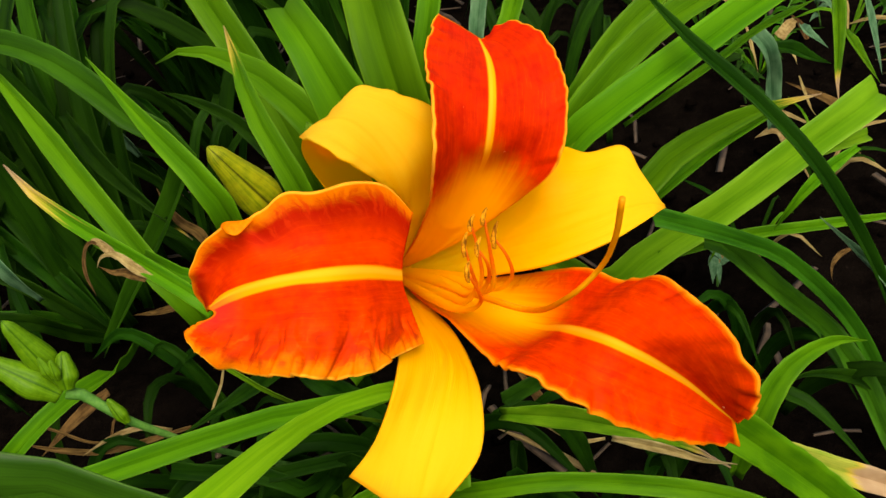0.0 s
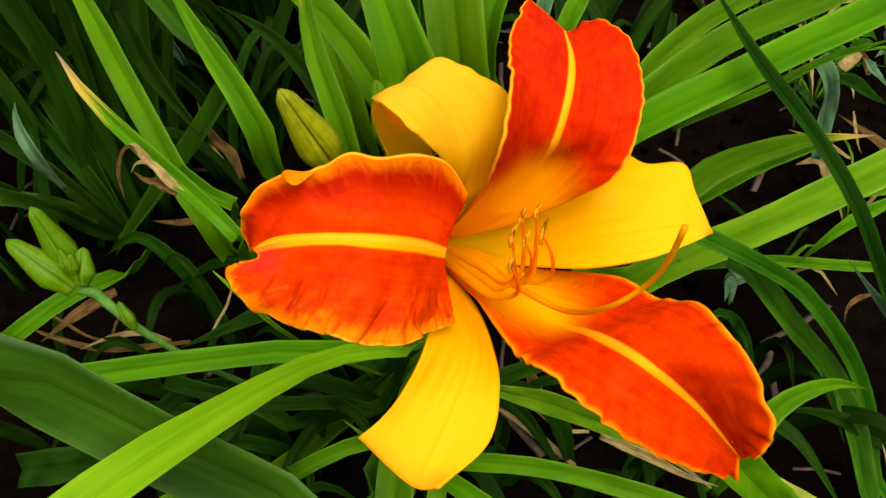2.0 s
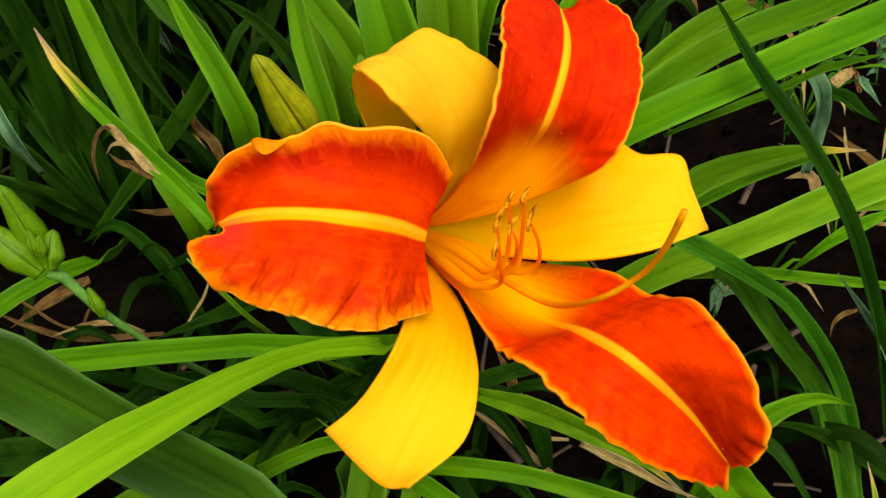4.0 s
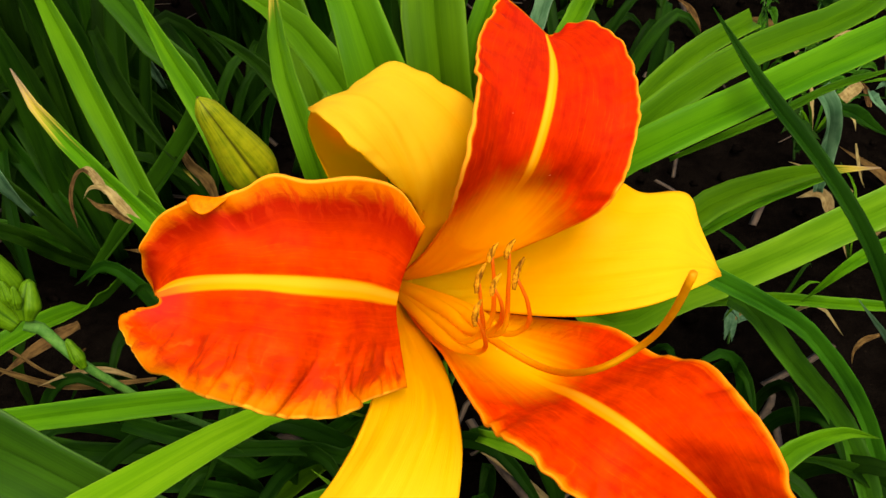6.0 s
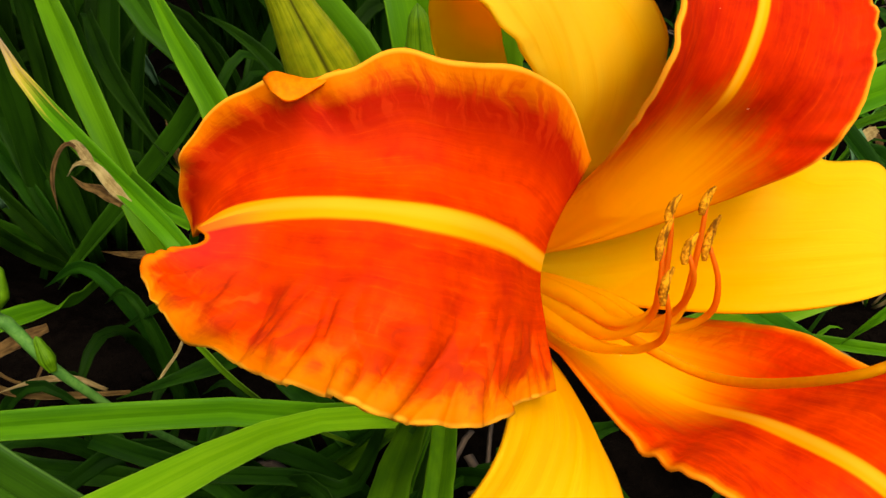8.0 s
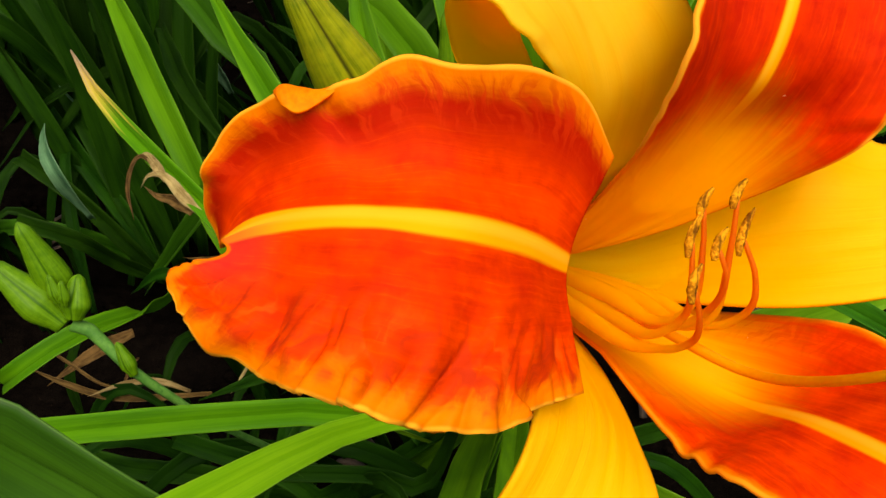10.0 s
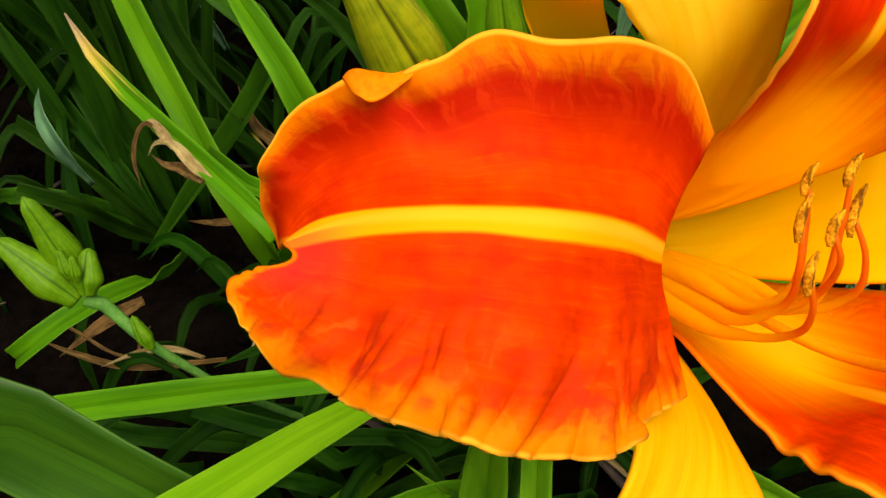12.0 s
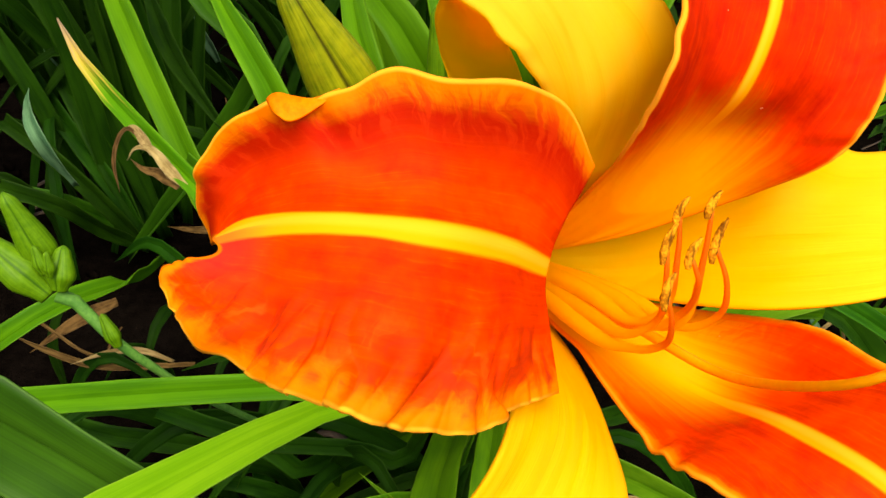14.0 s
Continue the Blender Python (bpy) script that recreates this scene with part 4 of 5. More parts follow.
leaf(front, "mid", 0.0082, "N", 0, [(-0.1033, 0.2511, 0.1175), (-0.0877, 0.2599, 0.1244), (-0.0713, 0.2739, 0.1219), (-0.0538, 0.2996, 0.1022), (-0.057, 0.492, -0.04)], 0.8)
leaf(front, "mid", 0.0180, "N", 0, [(-0.0431, 0.1935, 0.1036), (-0.0439, 0.2144, 0.1266), (-0.0437, 0.2330, 0.1471), (-0.0456, 0.2588, 0.1458), (-0.0515, 0.3171, 0.1060), (-0.065, 0.488, -0.04)], 0.8)
leaf(front, "mid", 0.0095, "N", 0, [(0.0409, 0.2304, 0.1002), (0.0224, 0.2382, 0.1117), (0.0045, 0.2441, 0.1212), (-0.0105, 0.2487, 0.1287), (-0.0273, 0.2634, 0.1180), (-0.0488, 0.2920, 0.0931), (-0.057, 0.492, -0.04)], 0.8)
leaf(front, "pale", 0.0099, "N", 0, [(-0.0297, 0.2202, 0.0708), (-0.0298, 0.2425, 0.0957), (-0.0287, 0.2639, 0.1039), (-0.0320, 0.2951, 0.0937), (-0.049, 0.496, -0.04)], 0.8)
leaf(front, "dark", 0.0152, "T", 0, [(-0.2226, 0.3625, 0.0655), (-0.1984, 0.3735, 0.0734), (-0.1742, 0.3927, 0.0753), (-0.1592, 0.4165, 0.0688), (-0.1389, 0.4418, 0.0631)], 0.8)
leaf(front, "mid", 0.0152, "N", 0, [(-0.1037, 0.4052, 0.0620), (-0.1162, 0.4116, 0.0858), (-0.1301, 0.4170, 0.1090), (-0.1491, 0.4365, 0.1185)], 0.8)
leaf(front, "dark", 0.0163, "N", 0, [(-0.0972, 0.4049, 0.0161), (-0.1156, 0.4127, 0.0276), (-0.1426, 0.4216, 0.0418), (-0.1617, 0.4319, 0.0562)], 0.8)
leaf(right, "mid", 0.0180, "N", 0, [(0.2002, 0.5753, 0.2688), (0.1720, 0.5484, 0.2592), (0.1165, 0.5062, 0.2527), (0.0792, 0.4753, 0.2404), (0.0538, 0.4549, 0.2227), (0.0246, 0.4845, 0.1559), (0.009, 0.689, -0.04)])
leaf(right, "mid", 0.0197, "N", 0, [(0.2335, 0.5719, 0.2595), (0.1972, 0.5366, 0.2571), (0.1419, 0.4927, 0.2486), (0.0954, 0.4606, 0.2366), (0.0574, 0.4415, 0.2222), (0.0252, 0.4821, 0.1531), (-0.007, 0.681, -0.04)])
leaf(right, "mid", 0.0163, "N", 0, [(0.1396, 0.6283, 0.2179), (0.1100, 0.6115, 0.2047), (0.0851, 0.5929, 0.1887), (0.0682, 0.5757, 0.1731), (0.0438, 0.5885, 0.1167), (0.033, 0.701, -0.04)])
leaf(right, "mid", 0.0051, "T", 0, [(0.2238, 0.5746, 0.2195), (0.1804, 0.5497, 0.2148), (0.1509, 0.5266, 0.2095), (0.1191, 0.5032, 0.2045), (0.0872, 0.5118, 0.1747)])
leaf(right, "dark", 0.0088, "T", 0, [(0.0886, 0.4912, 0.2858), (0.1168, 0.4575, 0.2593), (0.1467, 0.4275, 0.2365), (0.1731, 0.4059, 0.2086), (0.1985, 0.3985, 0.1665), (0.2278, 0.4051, 0.1093), (0.2597, 0.4087, 0.0335)])
leaf(right, "mid", 0.0181, "T", .05, [(0.2458, 0.5931, 0.1319), (0.1915, 0.5650, 0.1403), (0.1388, 0.5225, 0.1479), (0.1053, 0.4909, 0.1489), (0.0701, 0.4881, 0.1074), (-0.015, 0.677, -0.04)])
leaf(right, "mid", 0.0081, "T", 0, [(0.2221, 0.5874, 0.1298), (0.1659, 0.5495, 0.1280), (0.1249, 0.5133, 0.1254), (0.0920, 0.5077, 0.0951)])
leaf(right, "pale", 0.0244, "N", 0, [(0.2629, 0.5404, 0.1610), (0.2368, 0.5271, 0.1510), (0.1998, 0.5156, 0.1299), (0.1597, 0.5018, 0.1070), (0.1079, 0.4925, 0.0761), (0.0616, 0.5102, 0.0289), (-0.007, 0.681, -0.04)])
leaf(right, "pale", 0.0106, "N", 0, [(0.2688, 0.5550, 0.1164), (0.2215, 0.5433, 0.1118), (0.1834, 0.5277, 0.1013), (0.1500, 0.5254, 0.0749)])
leaf(right, "mid", 0.0086, "T", 0, [(0.1787, 0.4656, 0.1090), (0.1877, 0.4620, 0.1333), (0.2032, 0.4670, 0.1509), (0.2290, 0.4804, 0.1610)])
leaf(right, "deep", 0.0116, "N", 0, [(0.0928, 0.4303, 0.1596), (0.1218, 0.4342, 0.1441), (0.1522, 0.4368, 0.1269), (0.1785, 0.4378, 0.1086), (0.2160, 0.4325, 0.0667), (0.2427, 0.4228, 0.0221), (0.2575, 0.3994, -0.0206), (0.2749, 0.378, -0.035)])
leaf(right, "deep", 0.0152, "N", 0, [(0.1310, 0.4533, 0.1186), (0.1470, 0.4490, 0.1112), (0.1806, 0.4370, 0.0777), (0.2105, 0.4287, 0.0487), (0.2312, 0.4065, 0.0212), (0.2448, 0.3804, -0.0094), (0.2571, 0.3443, -0.035)])
leaf(right, "mid", 0.0081, "N", 0, [(0.1085, 0.4898, 0.0731), (0.1684, 0.5017, 0.0757), (0.2171, 0.5076, 0.0738), (0.2780, 0.5149, 0.0713)])
leaf(right, "blue", 0.0088, "T", 0, [(0.1839, 0.4096, 0.1661), (0.2052, 0.4053, 0.1431), (0.2300, 0.4079, 0.1119), (0.2537, 0.4040, 0.0740)])
leaf(right, "mid", 0.0163, "T", 0, [(0.2148, 0.3829, 0.0875), (0.1886, 0.3683, 0.1057), (0.1668, 0.3552, 0.1101), (0.1511, 0.3455, 0.1022), (0.1379, 0.3346, 0.0778), (0.1314, 0.3374, 0.0226)])
leaf(right, "dark", 0.0129, "T", 0, [(0.1660, 0.3765, 0.0592), (0.1898, 0.3884, 0.0531), (0.2311, 0.4068, 0.0215), (0.2726, 0.4130, -0.0085), (0.3086, 0.4124, -0.035)])
leaf(right, "mid", 0.0127, "N", 0, [(0.0664, 0.1885, 0.2873), (0.0724, 0.1841, 0.2815), (0.0840, 0.1854, 0.2667), (0.0989, 0.1855, 0.2492), (0.1320, 0.1828, 0.2111)])
leaf(right, "pale", 0.0128, "T", .12, [(0.0989, 0.2519, 0.1579), (0.0815, 0.2705, 0.1515), (0.0564, 0.2936, 0.1362), (0.0275, 0.3213, 0.1120), (-0.0080, 0.3466, 0.0861)])
leaf(right, "yel", 0.0113, "N", .3, [(0.1768, 0.2514, 0.1338), (0.1485, 0.2498, 0.1524), (0.1277, 0.2502, 0.1644), (0.1051, 0.2506, 0.1766), (0.0881, 0.2603, 0.1754)])
leaf(front, "mid", 0.0092, "N", 0, [(-0.0456, 0.2786, 0.1079), (-0.0228, 0.2692, 0.1234), (0.0061, 0.2615, 0.1398), (0.0308, 0.2630, 0.1373), (0.0711, 0.2567, 0.1383), (0.0987, 0.2547, 0.1314), (0.1270, 0.2492, 0.1206), (0.1566, 0.2384, 0.1039)], 0.8)
leaf(right, "yel", 0.0054, "T", .1, [(0.1856, 0.2969, 0.1475), (0.1904, 0.2885, 0.1377), (0.1937, 0.2798, 0.1277), (0.2116, 0.2588, 0.0721)])
leaf(right, "dark", 0.0099, "N", 0, [(-0.0074, 0.3514, 0.0912), (0.0084, 0.3644, 0.0878), (0.0283, 0.3784, 0.0846), (0.0570, 0.4088, 0.0682)])
leaf(right, "blue", 0.0159, "N", 0, [(0.2347, 0.7471, 0.1078), (0.2465, 0.7361, 0.0938), (0.2564, 0.7426, 0.0547), (0.2583, 0.7303, 0.0113)])
leaf(right, "mid", 0.0106, "T", .2, [(0.2463, 0.5612, 0.1431), (0.2467, 0.5740, 0.1580), (0.2500, 0.5927, 0.1792), (0.2535, 0.6247, 0.2159)])
leaf(litter, "brown", 0.0088, "T", 0, [(-0.2768, 0.5617, 0.1273), (-0.2659, 0.5452, 0.1225), (-0.2548, 0.5359, 0.1104), (-0.2409, 0.5303, 0.1020), (-0.2339, 0.5262, 0.0815)])
leaf(litter, "dry", 0.0058, "T", 0, [(-0.0222, 0.4087, -0.0075), (0.0136, 0.3998, -0.0232), (0.051, 0.3805, -0.035)])
leaf(litter, "dry", 0.0038, "T", 0, [(-0.0145, 0.4159, -0.0159), (0.0107, 0.4184, -0.0175), (0.0378, 0.3975, -0.0150), (0.0583, 0.3991, -0.0167)])
leaf(litter, "brown", 0.0042, "T", 0, [(-0.3279, 0.3554, 0.0758), (-0.3104, 0.3593, 0.0622), (-0.2832, 0.3592, 0.0574), (-0.2570, 0.3636, 0.0578), (-0.2243, 0.3784, 0.0536)])
leaf(litter, "brown", 0.0102, "T", 0, [(-0.3334, 0.3675, 0.0453), (-0.3162, 0.3803, 0.0561), (-0.2986, 0.3916, 0.0655), (-0.2843, 0.3997, 0.0718)])
leaf(litter, "brown", 0.0066, "T", 0, [(-0.3320, 0.5335, 0.0171), (-0.2987, 0.5225, 0.0292), (-0.2758, 0.5283, 0.0316), (-0.2626, 0.5341, 0.0356)])
leaf(litter, "brown", 0.0090, "T", 0, [(-0.0038, 0.4338, 0.0314), (0.0092, 0.4223, 0.0167), (0.0177, 0.4127, 0.0049), (0.0235, 0.4054, -0.0040)])
leaf(litter, "brown", 0.0041, "T", 0, [(0.2325, 0.4817, 0.0431), (0.2331, 0.4882, 0.0501), (0.2389, 0.4941, 0.0555), (0.2492, 0.4983, 0.0583)])
leaf(litter, "dry", 0.0048, "T", 0, [(-0.1926, 0.3273, 0.2442), (-0.1882, 0.3283, 0.2500), (-0.1794, 0.3265, 0.2520), (-0.1685, 0.3197, 0.2482), (-0.1586, 0.3138, 0.2457)])
leaf(front, "mid", 0.0125, "N", 0, [(-0.0259, 0.2592, 0.1397), (-0.0284, 0.2858, 0.1394), (-0.0326, 0.3332, 0.1170), (-0.0418, 0.4188, 0.0621)], 0.8)
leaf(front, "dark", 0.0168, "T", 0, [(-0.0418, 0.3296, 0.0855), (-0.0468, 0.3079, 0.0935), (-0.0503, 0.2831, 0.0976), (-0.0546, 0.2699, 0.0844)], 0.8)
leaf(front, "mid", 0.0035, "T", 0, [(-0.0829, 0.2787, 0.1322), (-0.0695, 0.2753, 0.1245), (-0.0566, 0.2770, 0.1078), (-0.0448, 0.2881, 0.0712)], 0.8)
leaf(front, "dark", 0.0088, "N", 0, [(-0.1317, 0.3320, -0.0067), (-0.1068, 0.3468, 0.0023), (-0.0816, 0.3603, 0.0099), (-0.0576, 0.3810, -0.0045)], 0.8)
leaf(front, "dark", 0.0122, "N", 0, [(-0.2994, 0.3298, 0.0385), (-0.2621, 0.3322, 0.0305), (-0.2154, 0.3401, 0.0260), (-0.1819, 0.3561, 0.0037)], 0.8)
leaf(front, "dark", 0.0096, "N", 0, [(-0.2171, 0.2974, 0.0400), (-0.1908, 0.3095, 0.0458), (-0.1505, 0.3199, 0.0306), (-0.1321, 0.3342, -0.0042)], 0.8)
leaf(litter, "brown", 0.0019, "T", 0, [(-0.1996, 0.3258, 0.2274), (-0.2021, 0.3305, 0.2383), (-0.2001, 0.3349, 0.2483), (-0.1945, 0.3358, 0.2538), (-0.1860, 0.3309, 0.2525)])
leaf(litter, "dry", 0.0043, "T", 0, [(-0.1986, 0.3382, 0.2516), (-0.1924, 0.3366, 0.2543), (-0.1862, 0.3317, 0.2533), (-0.1786, 0.3255, 0.2508)])
leaf(litter, "brown", 0.0049, "T", 0, [(-0.1935, 0.3305, 0.2424), (-0.1851, 0.3261, 0.2416), (-0.1767, 0.3235, 0.2428), (-0.1640, 0.3162, 0.2437)])
leaf(right, "dry", 0.0047, "T", 0, [(0.1006, 0.2494, 0.1639), (0.0876, 0.2562, 0.1587), (0.0705, 0.2666, 0.1551), (0.0500, 0.2800, 0.1464)])
leaf(litter, "brown", 0.0019, "T", 0, [(-0.3287, 0.3715, 0.0784), (-0.3083, 0.3675, 0.0707), (-0.2881, 0.3635, 0.0629), (-0.2669, 0.3644, 0.0602)])
leaf(litter, "dry", 0.0020, "T", 0, [(-0.2170, 0.3868, 0.0464), (-0.2105, 0.3975, 0.0569), (-0.2091, 0.4130, 0.0586), (-0.2108, 0.4282, 0.0606)])
leaf(litter, "dry", 0.0038, "T", 0, [(-0.2889, 0.3512, 0.0647), (-0.2706, 0.3633, 0.0672), (-0.2529, 0.3711, 0.0653), (-0.2377, 0.3767, 0.0539)])
leaf(litter, "brown", 0.0019, "T", 0, [(-0.2751, 0.3581, 0.0549), (-0.2750, 0.3747, 0.0654), (-0.2731, 0.3839, 0.0677)])
leaf(right, "blue", 0.0062, "T", 0, [(0.3224, 0.6664, 0.0976), (0.3203, 0.6781, 0.1117), (0.3176, 0.6935, 0.1303), (0.3140, 0.7120, 0.1525)])
leaf(right, "dark", 0.0139, "T", 0, [(0.3176, 0.7629, 0.0566), (0.2957, 0.7568, 0.0686), (0.2721, 0.7524, 0.0834), (0.2539, 0.7533, 0.0876)])
leaf(right, "blue", 0.0100, "T", 0, [(0.3235, 0.7914, 0.0578), (0.3144, 0.7961, 0.0650), (0.3040, 0.8009, 0.0724), (0.3058, 0.8241, 0.0681)])
leaf(right, "mid", 0.0093, "T", 0, [(0.3413, 0.7070, 0.0645), (0.3338, 0.7148, 0.0749), (0.3269, 0.7365, 0.0858), (0.3259, 0.7651, 0.0886)])
leaf(litter, "dry", 0.0129, "N", 0, [(0.3164, 0.9180, 0.0058), (0.3255, 0.9250, 0.0123), (0.3361, 0.9320, 0.0186)])
leaf(litter, "dry", 0.0031, "T", 0, [(0.3182, 0.8526, 0.0065), (0.3150, 0.8597, 0.0154), (0.3082, 0.8627, 0.0201)])
leaf(litter, "dry", 0.0029, "T", 0, [(0.3159, 0.7735, -0.0081), (0.3111, 0.7789, -0.0009), (0.3087, 0.8010, 0.0097), (0.3058, 0.8085, 0.0191)])
leaf(front, "pale", 0.0024, "T", 0, [(-0.1391, 0.2874, 0.2237), (-0.1317, 0.2901, 0.2089), (-0.1255, 0.2924, 0.1964), (-0.1190, 0.3040, 0.1680), (-0.1120, 0.3450, 0.1000), (-0.0900, 0.4400, -0.0400)], 0.5)
# Three short leaves whose blue-green colour stands for sky-lit glints in the foliage.
leaf(fan, "blue", 0.0100, "T", 0, [(-0.4292, 0.5461, 0.1208), (-0.4060, 0.5150, 0.1270), (-0.3823, 0.4888, 0.1230), (-0.3780, 0.5050, 0.0700)])
leaf(fan, "blue", 0.0100, "T", 0, [(-0.4706, 0.6057, 0.1585), (-0.4651, 0.6052, 0.1486), (-0.4593, 0.6054, 0.1402), (-0.4500, 0.6200, 0.0900)])
leaf(main, "blue", 0.0090, "T", 0, [(-0.3528, 0.6806, 0.1399), (-0.3535, 0.6760, 0.1330), (-0.3540, 0.6735, 0.1274), (-0.3500, 0.6900, 0.0800)])


def wild_leaf(rnd, foot, az, length, reach, width, tone, parent):
    """One arching leaf out of a clump's foot."""
    d = Vector((math.cos(az), math.sin(az), 0))
    rise = length * (0.95 - 0.35 * reach)
    pts = [foot + d * length * reach * 1.0 + Vector((0, 0, rise * (1.0 - 0.55 * reach))),
           foot + d * length * reach * 0.62 + Vector((0, 0, rise * 0.95)),
           foot + d * length * reach * 0.28 + Vector((0, 0, rise * 0.62)),
           foot + d * 0.012]
    part("leaf", ribbon(tone, width, "T", 0.0, [tuple(p) for p in pts], 0.3, 16, rnd.uniform(-0.5, 0.5)), LEAF[tone], parent)


def wild_clump(place, seed, count, length, tones, lo, hi):
    rnd = random.Random(seed)
    cl = thing("daylily_clump", (*place, GROUND), "daylily clump of dense strap leaves, many toned dark for shade", "plant", "daylily clumps")
    for k in range(count):
        az = radians(rnd.uniform(lo, hi))
        foot = Vector((place[0] + rnd.uniform(-0.05, 0.05), place[1] + rnd.uniform(-0.05, 0.05), GROUND))
        wild_leaf(rnd, foot, az, length * rnd.uniform(0.7, 1.1), rnd.uniform(0.15, 0.8), rnd.uniform(0.013, 0.022), rnd.choice(tones), cl)


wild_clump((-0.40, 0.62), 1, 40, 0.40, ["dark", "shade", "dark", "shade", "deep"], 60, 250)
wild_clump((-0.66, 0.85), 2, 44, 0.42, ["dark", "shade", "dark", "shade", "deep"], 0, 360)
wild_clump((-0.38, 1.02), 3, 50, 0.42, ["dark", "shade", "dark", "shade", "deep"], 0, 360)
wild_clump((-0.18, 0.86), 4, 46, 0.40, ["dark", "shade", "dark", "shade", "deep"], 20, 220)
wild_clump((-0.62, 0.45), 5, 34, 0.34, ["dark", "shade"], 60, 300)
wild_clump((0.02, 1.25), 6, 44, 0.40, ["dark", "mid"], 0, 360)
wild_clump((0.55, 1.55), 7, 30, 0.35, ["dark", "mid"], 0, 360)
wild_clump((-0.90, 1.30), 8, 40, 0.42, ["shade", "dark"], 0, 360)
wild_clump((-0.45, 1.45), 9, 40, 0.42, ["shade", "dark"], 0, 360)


def low_clump(place, seed, count, length, lo, hi):
    """Low leaves, toned dark for shade, that fill the gaps close to the soil."""
    rnd = random.Random(seed)
    cl = thing("daylily_offset", (*place, GROUND), "low young daylily offset of narrow leaves toned dark for shade", "plant", "young daylily offsets")
    for k in range(count):
        az = radians(rnd.uniform(lo, hi))
        foot = Vector((place[0] + rnd.uniform(-0.06, 0.06), place[1] + rnd.uniform(-0.05, 0.05), GROUND))
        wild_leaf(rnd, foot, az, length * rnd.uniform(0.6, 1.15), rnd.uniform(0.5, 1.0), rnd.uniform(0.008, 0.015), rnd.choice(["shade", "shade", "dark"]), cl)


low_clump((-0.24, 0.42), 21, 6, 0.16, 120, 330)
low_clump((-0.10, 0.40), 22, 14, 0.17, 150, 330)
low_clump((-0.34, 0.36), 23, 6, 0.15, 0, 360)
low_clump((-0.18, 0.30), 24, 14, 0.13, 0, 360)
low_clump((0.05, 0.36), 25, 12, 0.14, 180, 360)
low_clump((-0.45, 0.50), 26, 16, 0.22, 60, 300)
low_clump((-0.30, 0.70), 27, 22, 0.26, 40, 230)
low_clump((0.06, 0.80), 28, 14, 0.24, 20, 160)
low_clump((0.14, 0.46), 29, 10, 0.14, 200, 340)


def weed(place, height, seed, count, size, material):
    """A small weed: a thin bent stem with narrow leaves in pairs."""
    rnd = random.Random(seed)
    base = Vector((*place, GROUND))
    w = thing("weed", base, "small pale green weed seedling on bare soil", "weed", "weeds")
    lean = Vector((rnd.uniform(-0.4, 0.4), rnd.uniform(-0.3, 0.3), 1)) * height
    pts = [base, base + lean * 0.5 + Vector((rnd.uniform(-0.01, 0.01), 0, 0)), base + lean]
    part("stem", tube(pts, [0.0013, 0.001, 0.0006], 6, 10), STEM, w)
    c = spline(pts, count + 2)
    for k in range(count):
        p = c[k + 2 if k + 2 < len(c) else -1]
        az = rnd.uniform(0, 6.28)
        d = Vector((math.cos(az), math.sin(az), rnd.uniform(-0.5, 0.5)))
        ln = size * rnd.uniform(0.6, 1.2)
        tip = p + d * ln + Vector((0, 0, -0.25 * ln))
        part("leaf", ribbon(material, ln * 0.38, "T", 0.0, [tuple(tip), tuple(p + d * ln * 0.5 + Vector((0, 0, 0.1 * ln))), tuple(p)], 0.2, 9), LEAF[material], w)


weed((0.176, 0.570), 0.05, 1, 9, 0.020, "blue")
weed((0.330, 0.960), 0.09, 2, 12, 0.028, "deep")
weed((0.400, 1.020), 0.10, 3, 12, 0.028, "blue")
weed((0.270, 0.860), 0.07, 4, 10, 0.024, "dark")
weed((0.440, 0.880), 0.07, 5, 9, 0.028, "dark")
weed((0.250, 1.120), 0.08, 6, 10, 0.028, "deep")
weed((0.360, 0.780), 0.05, 7, 8, 0.030, "dark")
WEED_SPOTS = random.Random(77)
for k in range(12):
    weed((WEED_SPOTS.uniform(0.24, 0.62), WEED_SPOTS.uniform(0.86, 1.32)), WEED_SPOTS.uniform(0.05, 0.13), 30 + k, 11, WEED_SPOTS.uniform(0.014, 0.032), WEED_SPOTS.choice(["deep", "blue", "dark", "dark"]))
for k in range(26):
    # crisp dead leaves and stalks at the back of the bed
    x, y, az = WEED_SPOTS.uniform(0.15, 0.6), WEED_SPOTS.uniform(0.66, 1.3), WEED_SPOTS.uniform(0, 6.28)
    d, ln = Vector((math.cos(az), math.sin(az), 0)), WEED_SPOTS.uniform(0.03, 0.11)
    p = Vector((x, y, GROUND + 0.006))
    pts = [tuple(p - d * ln / 2 + Vector((0, 0, WEED_SPOTS.uniform(0, 0.02)))), tuple(p + Vector((0.004, 0.003, WEED_SPOTS.uniform(0.0, 0.03)))), tuple(p + d * ln / 2)]
    dead = part("dry_leaf", ribbon("dry", WEED_SPOTS.uniform(0.003, 0.014), "T", 0.0, pts, 0.5, 9), LEAF[WEED_SPOTS.choice(["dry", "brown", "brown"])], None, base=pts[1])
    tagged(dead, "crumpled brown dead leaf on bare soil", "dry leaf", "dead leaves at the back of the bed")


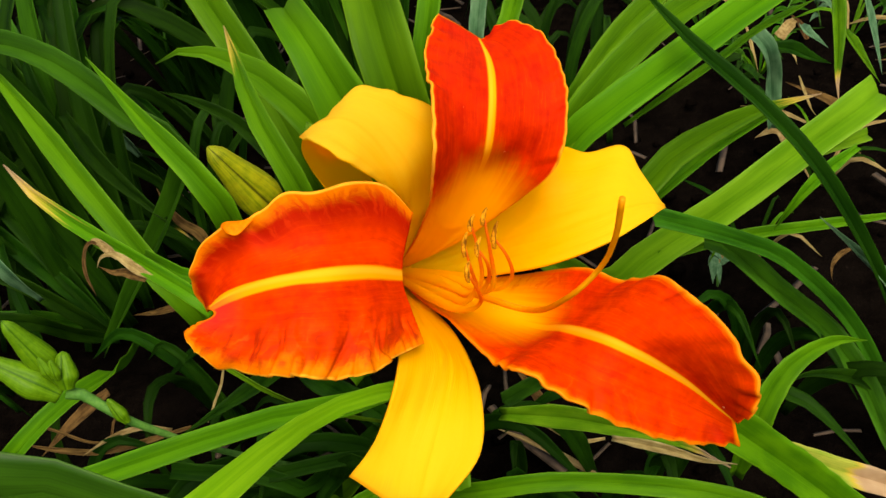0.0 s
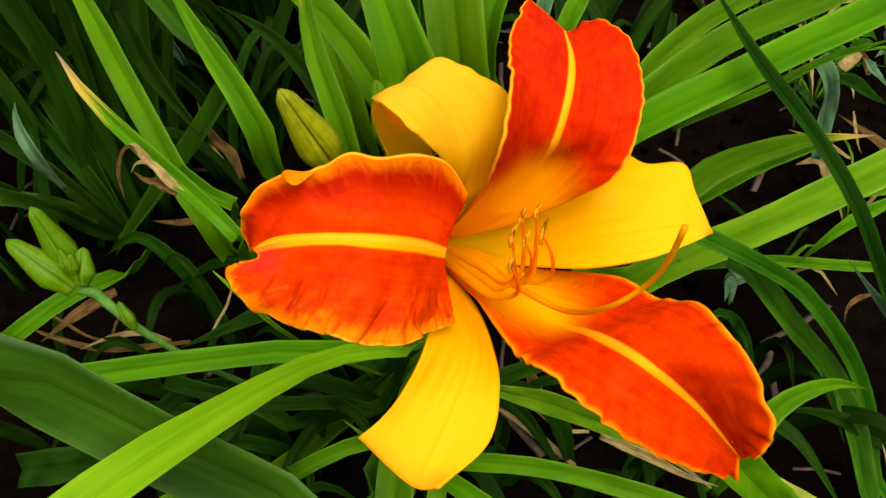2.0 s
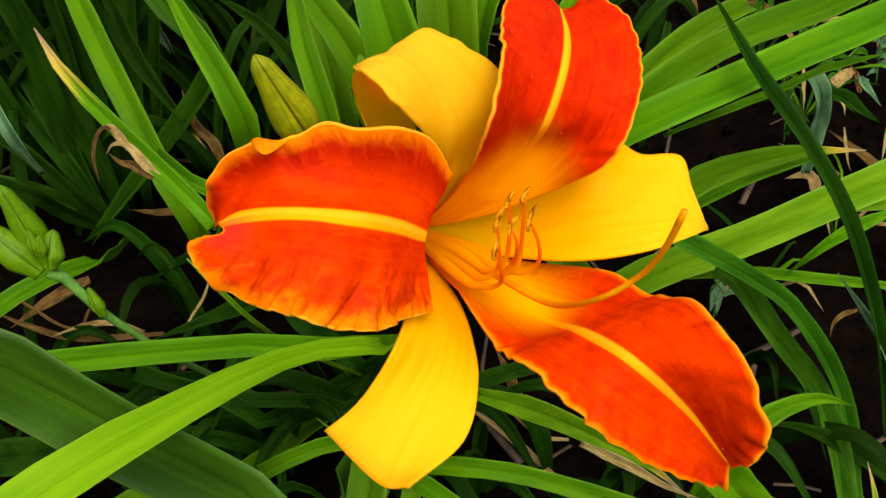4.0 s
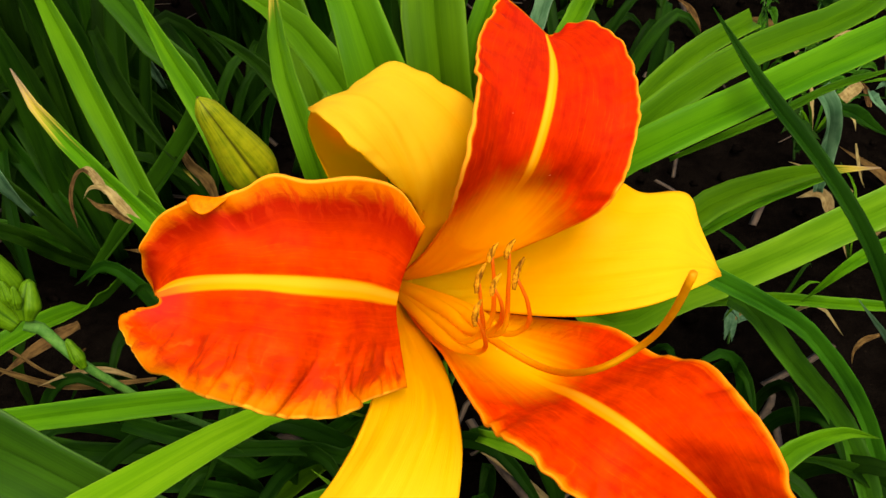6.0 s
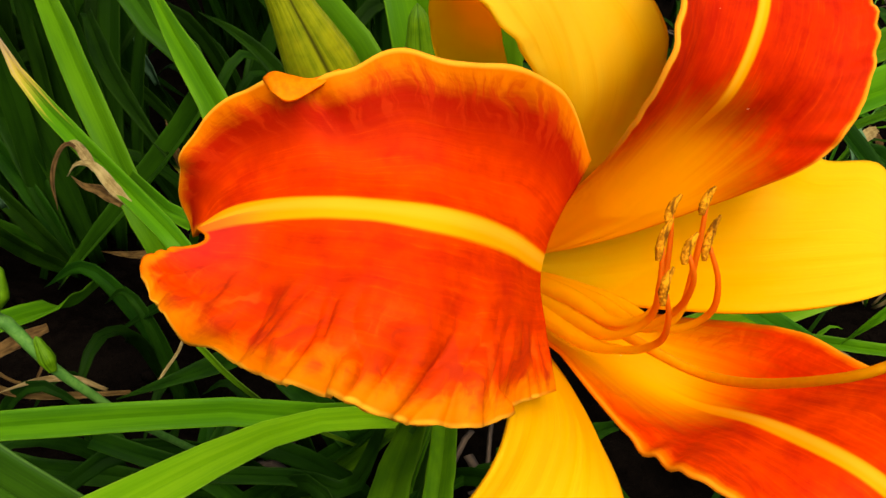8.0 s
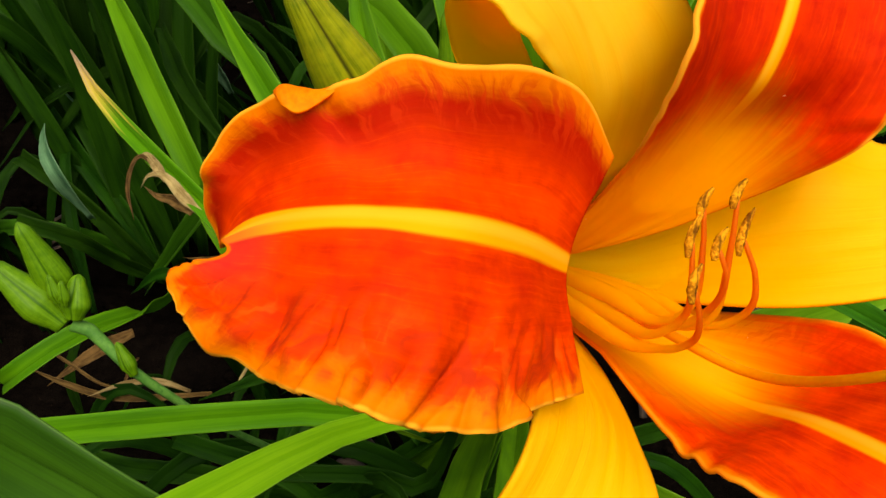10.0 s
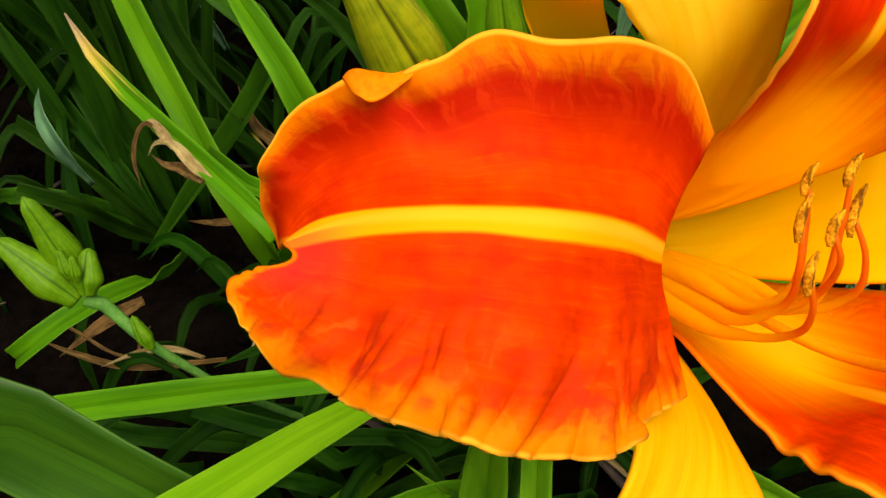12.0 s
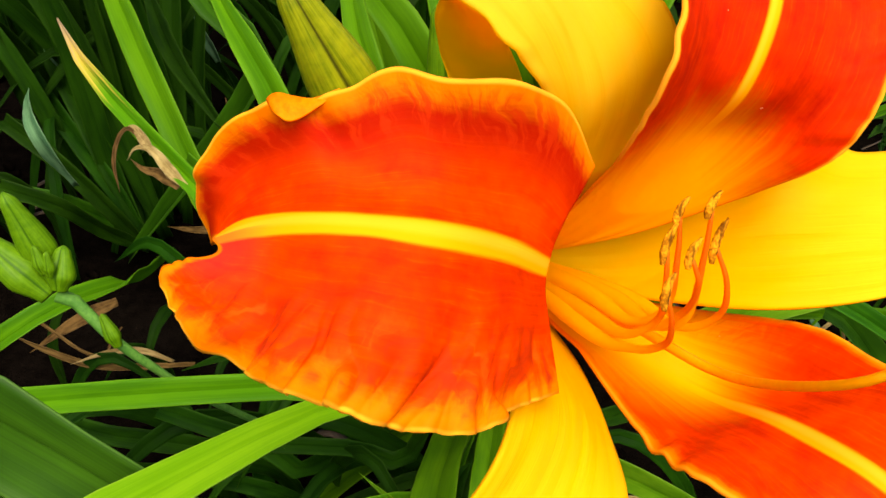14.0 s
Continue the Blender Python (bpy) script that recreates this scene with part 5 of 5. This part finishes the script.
def grass_tuft(place, seed, count, height):
    """A tuft of thin grass blades."""
    rnd = random.Random(seed)
    base = Vector((*place, GROUND))
    tuft = thing("grass_tuft", base, "small tuft of thin dark grass on soil", "grass", "grass tufts")
    for k in range(count):
        az, ln = rnd.uniform(0, 6.28), height * rnd.uniform(0.6, 1.2)
        d = Vector((math.cos(az), math.sin(az), 0))
        p = base + d * 0.004
        pts = [p + d * ln * rnd.uniform(0.4, 0.9) + Vector((0, 0, ln * rnd.uniform(0.25, 0.7))), p + d * ln * 0.3 + Vector((0, 0, ln * 0.5)), p]
        tone = rnd.choice(["deep", "dark", "mid", "dry"])
        part("blade", ribbon(tone, rnd.uniform(0.0022, 0.0045), "T", 0.0, [tuple(q) for q in pts], 0.5, 9), LEAF[tone], tuft)


for k, (x, y) in enumerate(((0.30, 0.92), (0.42, 0.98), (0.36, 1.10), (0.50, 1.05), (0.26, 1.05), (0.46, 0.84), (0.21, 0.60), (0.30, 0.70))):
    grass_tuft((x, y), 60 + k, 8, 0.09)


def litter_bed():
    """Broken straw, stalks and crumbs of soil strewn over the bed."""
    rnd = random.Random(11)
    me = bmesh.new()
    for k in range(220):
        x, y = rnd.uniform(-0.8, 0.6), rnd.uniform(0.25, 1.5)
        az, ln, w = rnd.uniform(0, 6.28), rnd.uniform(0.015, 0.09), rnd.uniform(0.0008, 0.004)
        d = Vector((math.cos(az), math.sin(az), 0))
        p = Vector((x, y, GROUND + rnd.uniform(0.0, 0.012)))
        s = Vector((-d.y, d.x, rnd.uniform(-0.4, 0.4))) * w
        up = Vector((0, 0, 0.0006))
        bend = Vector((0, 0, rnd.uniform(0.0, 0.012)))
        rows = [[p - d * ln / 2, bend * 0], [p + d.cross(Vector((0, 0, 1))) * ln * rnd.uniform(-0.1, 0.1), bend], [p + d * ln / 2, bend * 0.3]]
        ring = []
        for q, h in rows:
            ring.append([me.verts.new(q + h - s), me.verts.new(q + h + up), me.verts.new(q + h + s), me.verts.new(q + h - up)])
        for a, c in zip(ring, ring[1:]):
            for i in range(4):
                me.faces.new((a[i], a[(i + 1) % 4], c[(i + 1) % 4], c[i]))
    return me


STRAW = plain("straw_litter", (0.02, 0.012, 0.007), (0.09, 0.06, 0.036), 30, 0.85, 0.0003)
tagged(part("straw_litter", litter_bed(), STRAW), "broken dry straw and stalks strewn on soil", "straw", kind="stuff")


def clod_bed():
    rnd = random.Random(5)
    me = bmesh.new()
    for k in range(700):
        x, y, r = rnd.uniform(-0.7, 0.7), rnd.uniform(0.25, 1.4), rnd.uniform(0.002, 0.011) * rnd.random() ** 0.5
        m = Matrix.Translation((x, y, GROUND - 0.002 + r * 0.2)) @ Matrix.Diagonal((r, r * rnd.uniform(0.6, 1), r * rnd.uniform(0.5, 0.9), 1))
        got = bmesh.ops.create_icosphere(me, subdivisions=1, radius=1.0, matrix=m)
        for v in got["verts"]:
            v.co += Vector((noise.noise(v.co * 190), noise.noise(v.co * 210 + Vector((3, 1, 2))), noise.noise(v.co * 170))) * r * 0.5
    return me


tagged(part("soil_clods", clod_bed(), SOIL), "crumbled dark clods of garden soil, deepened for leaf shade", "soil", kind="stuff")
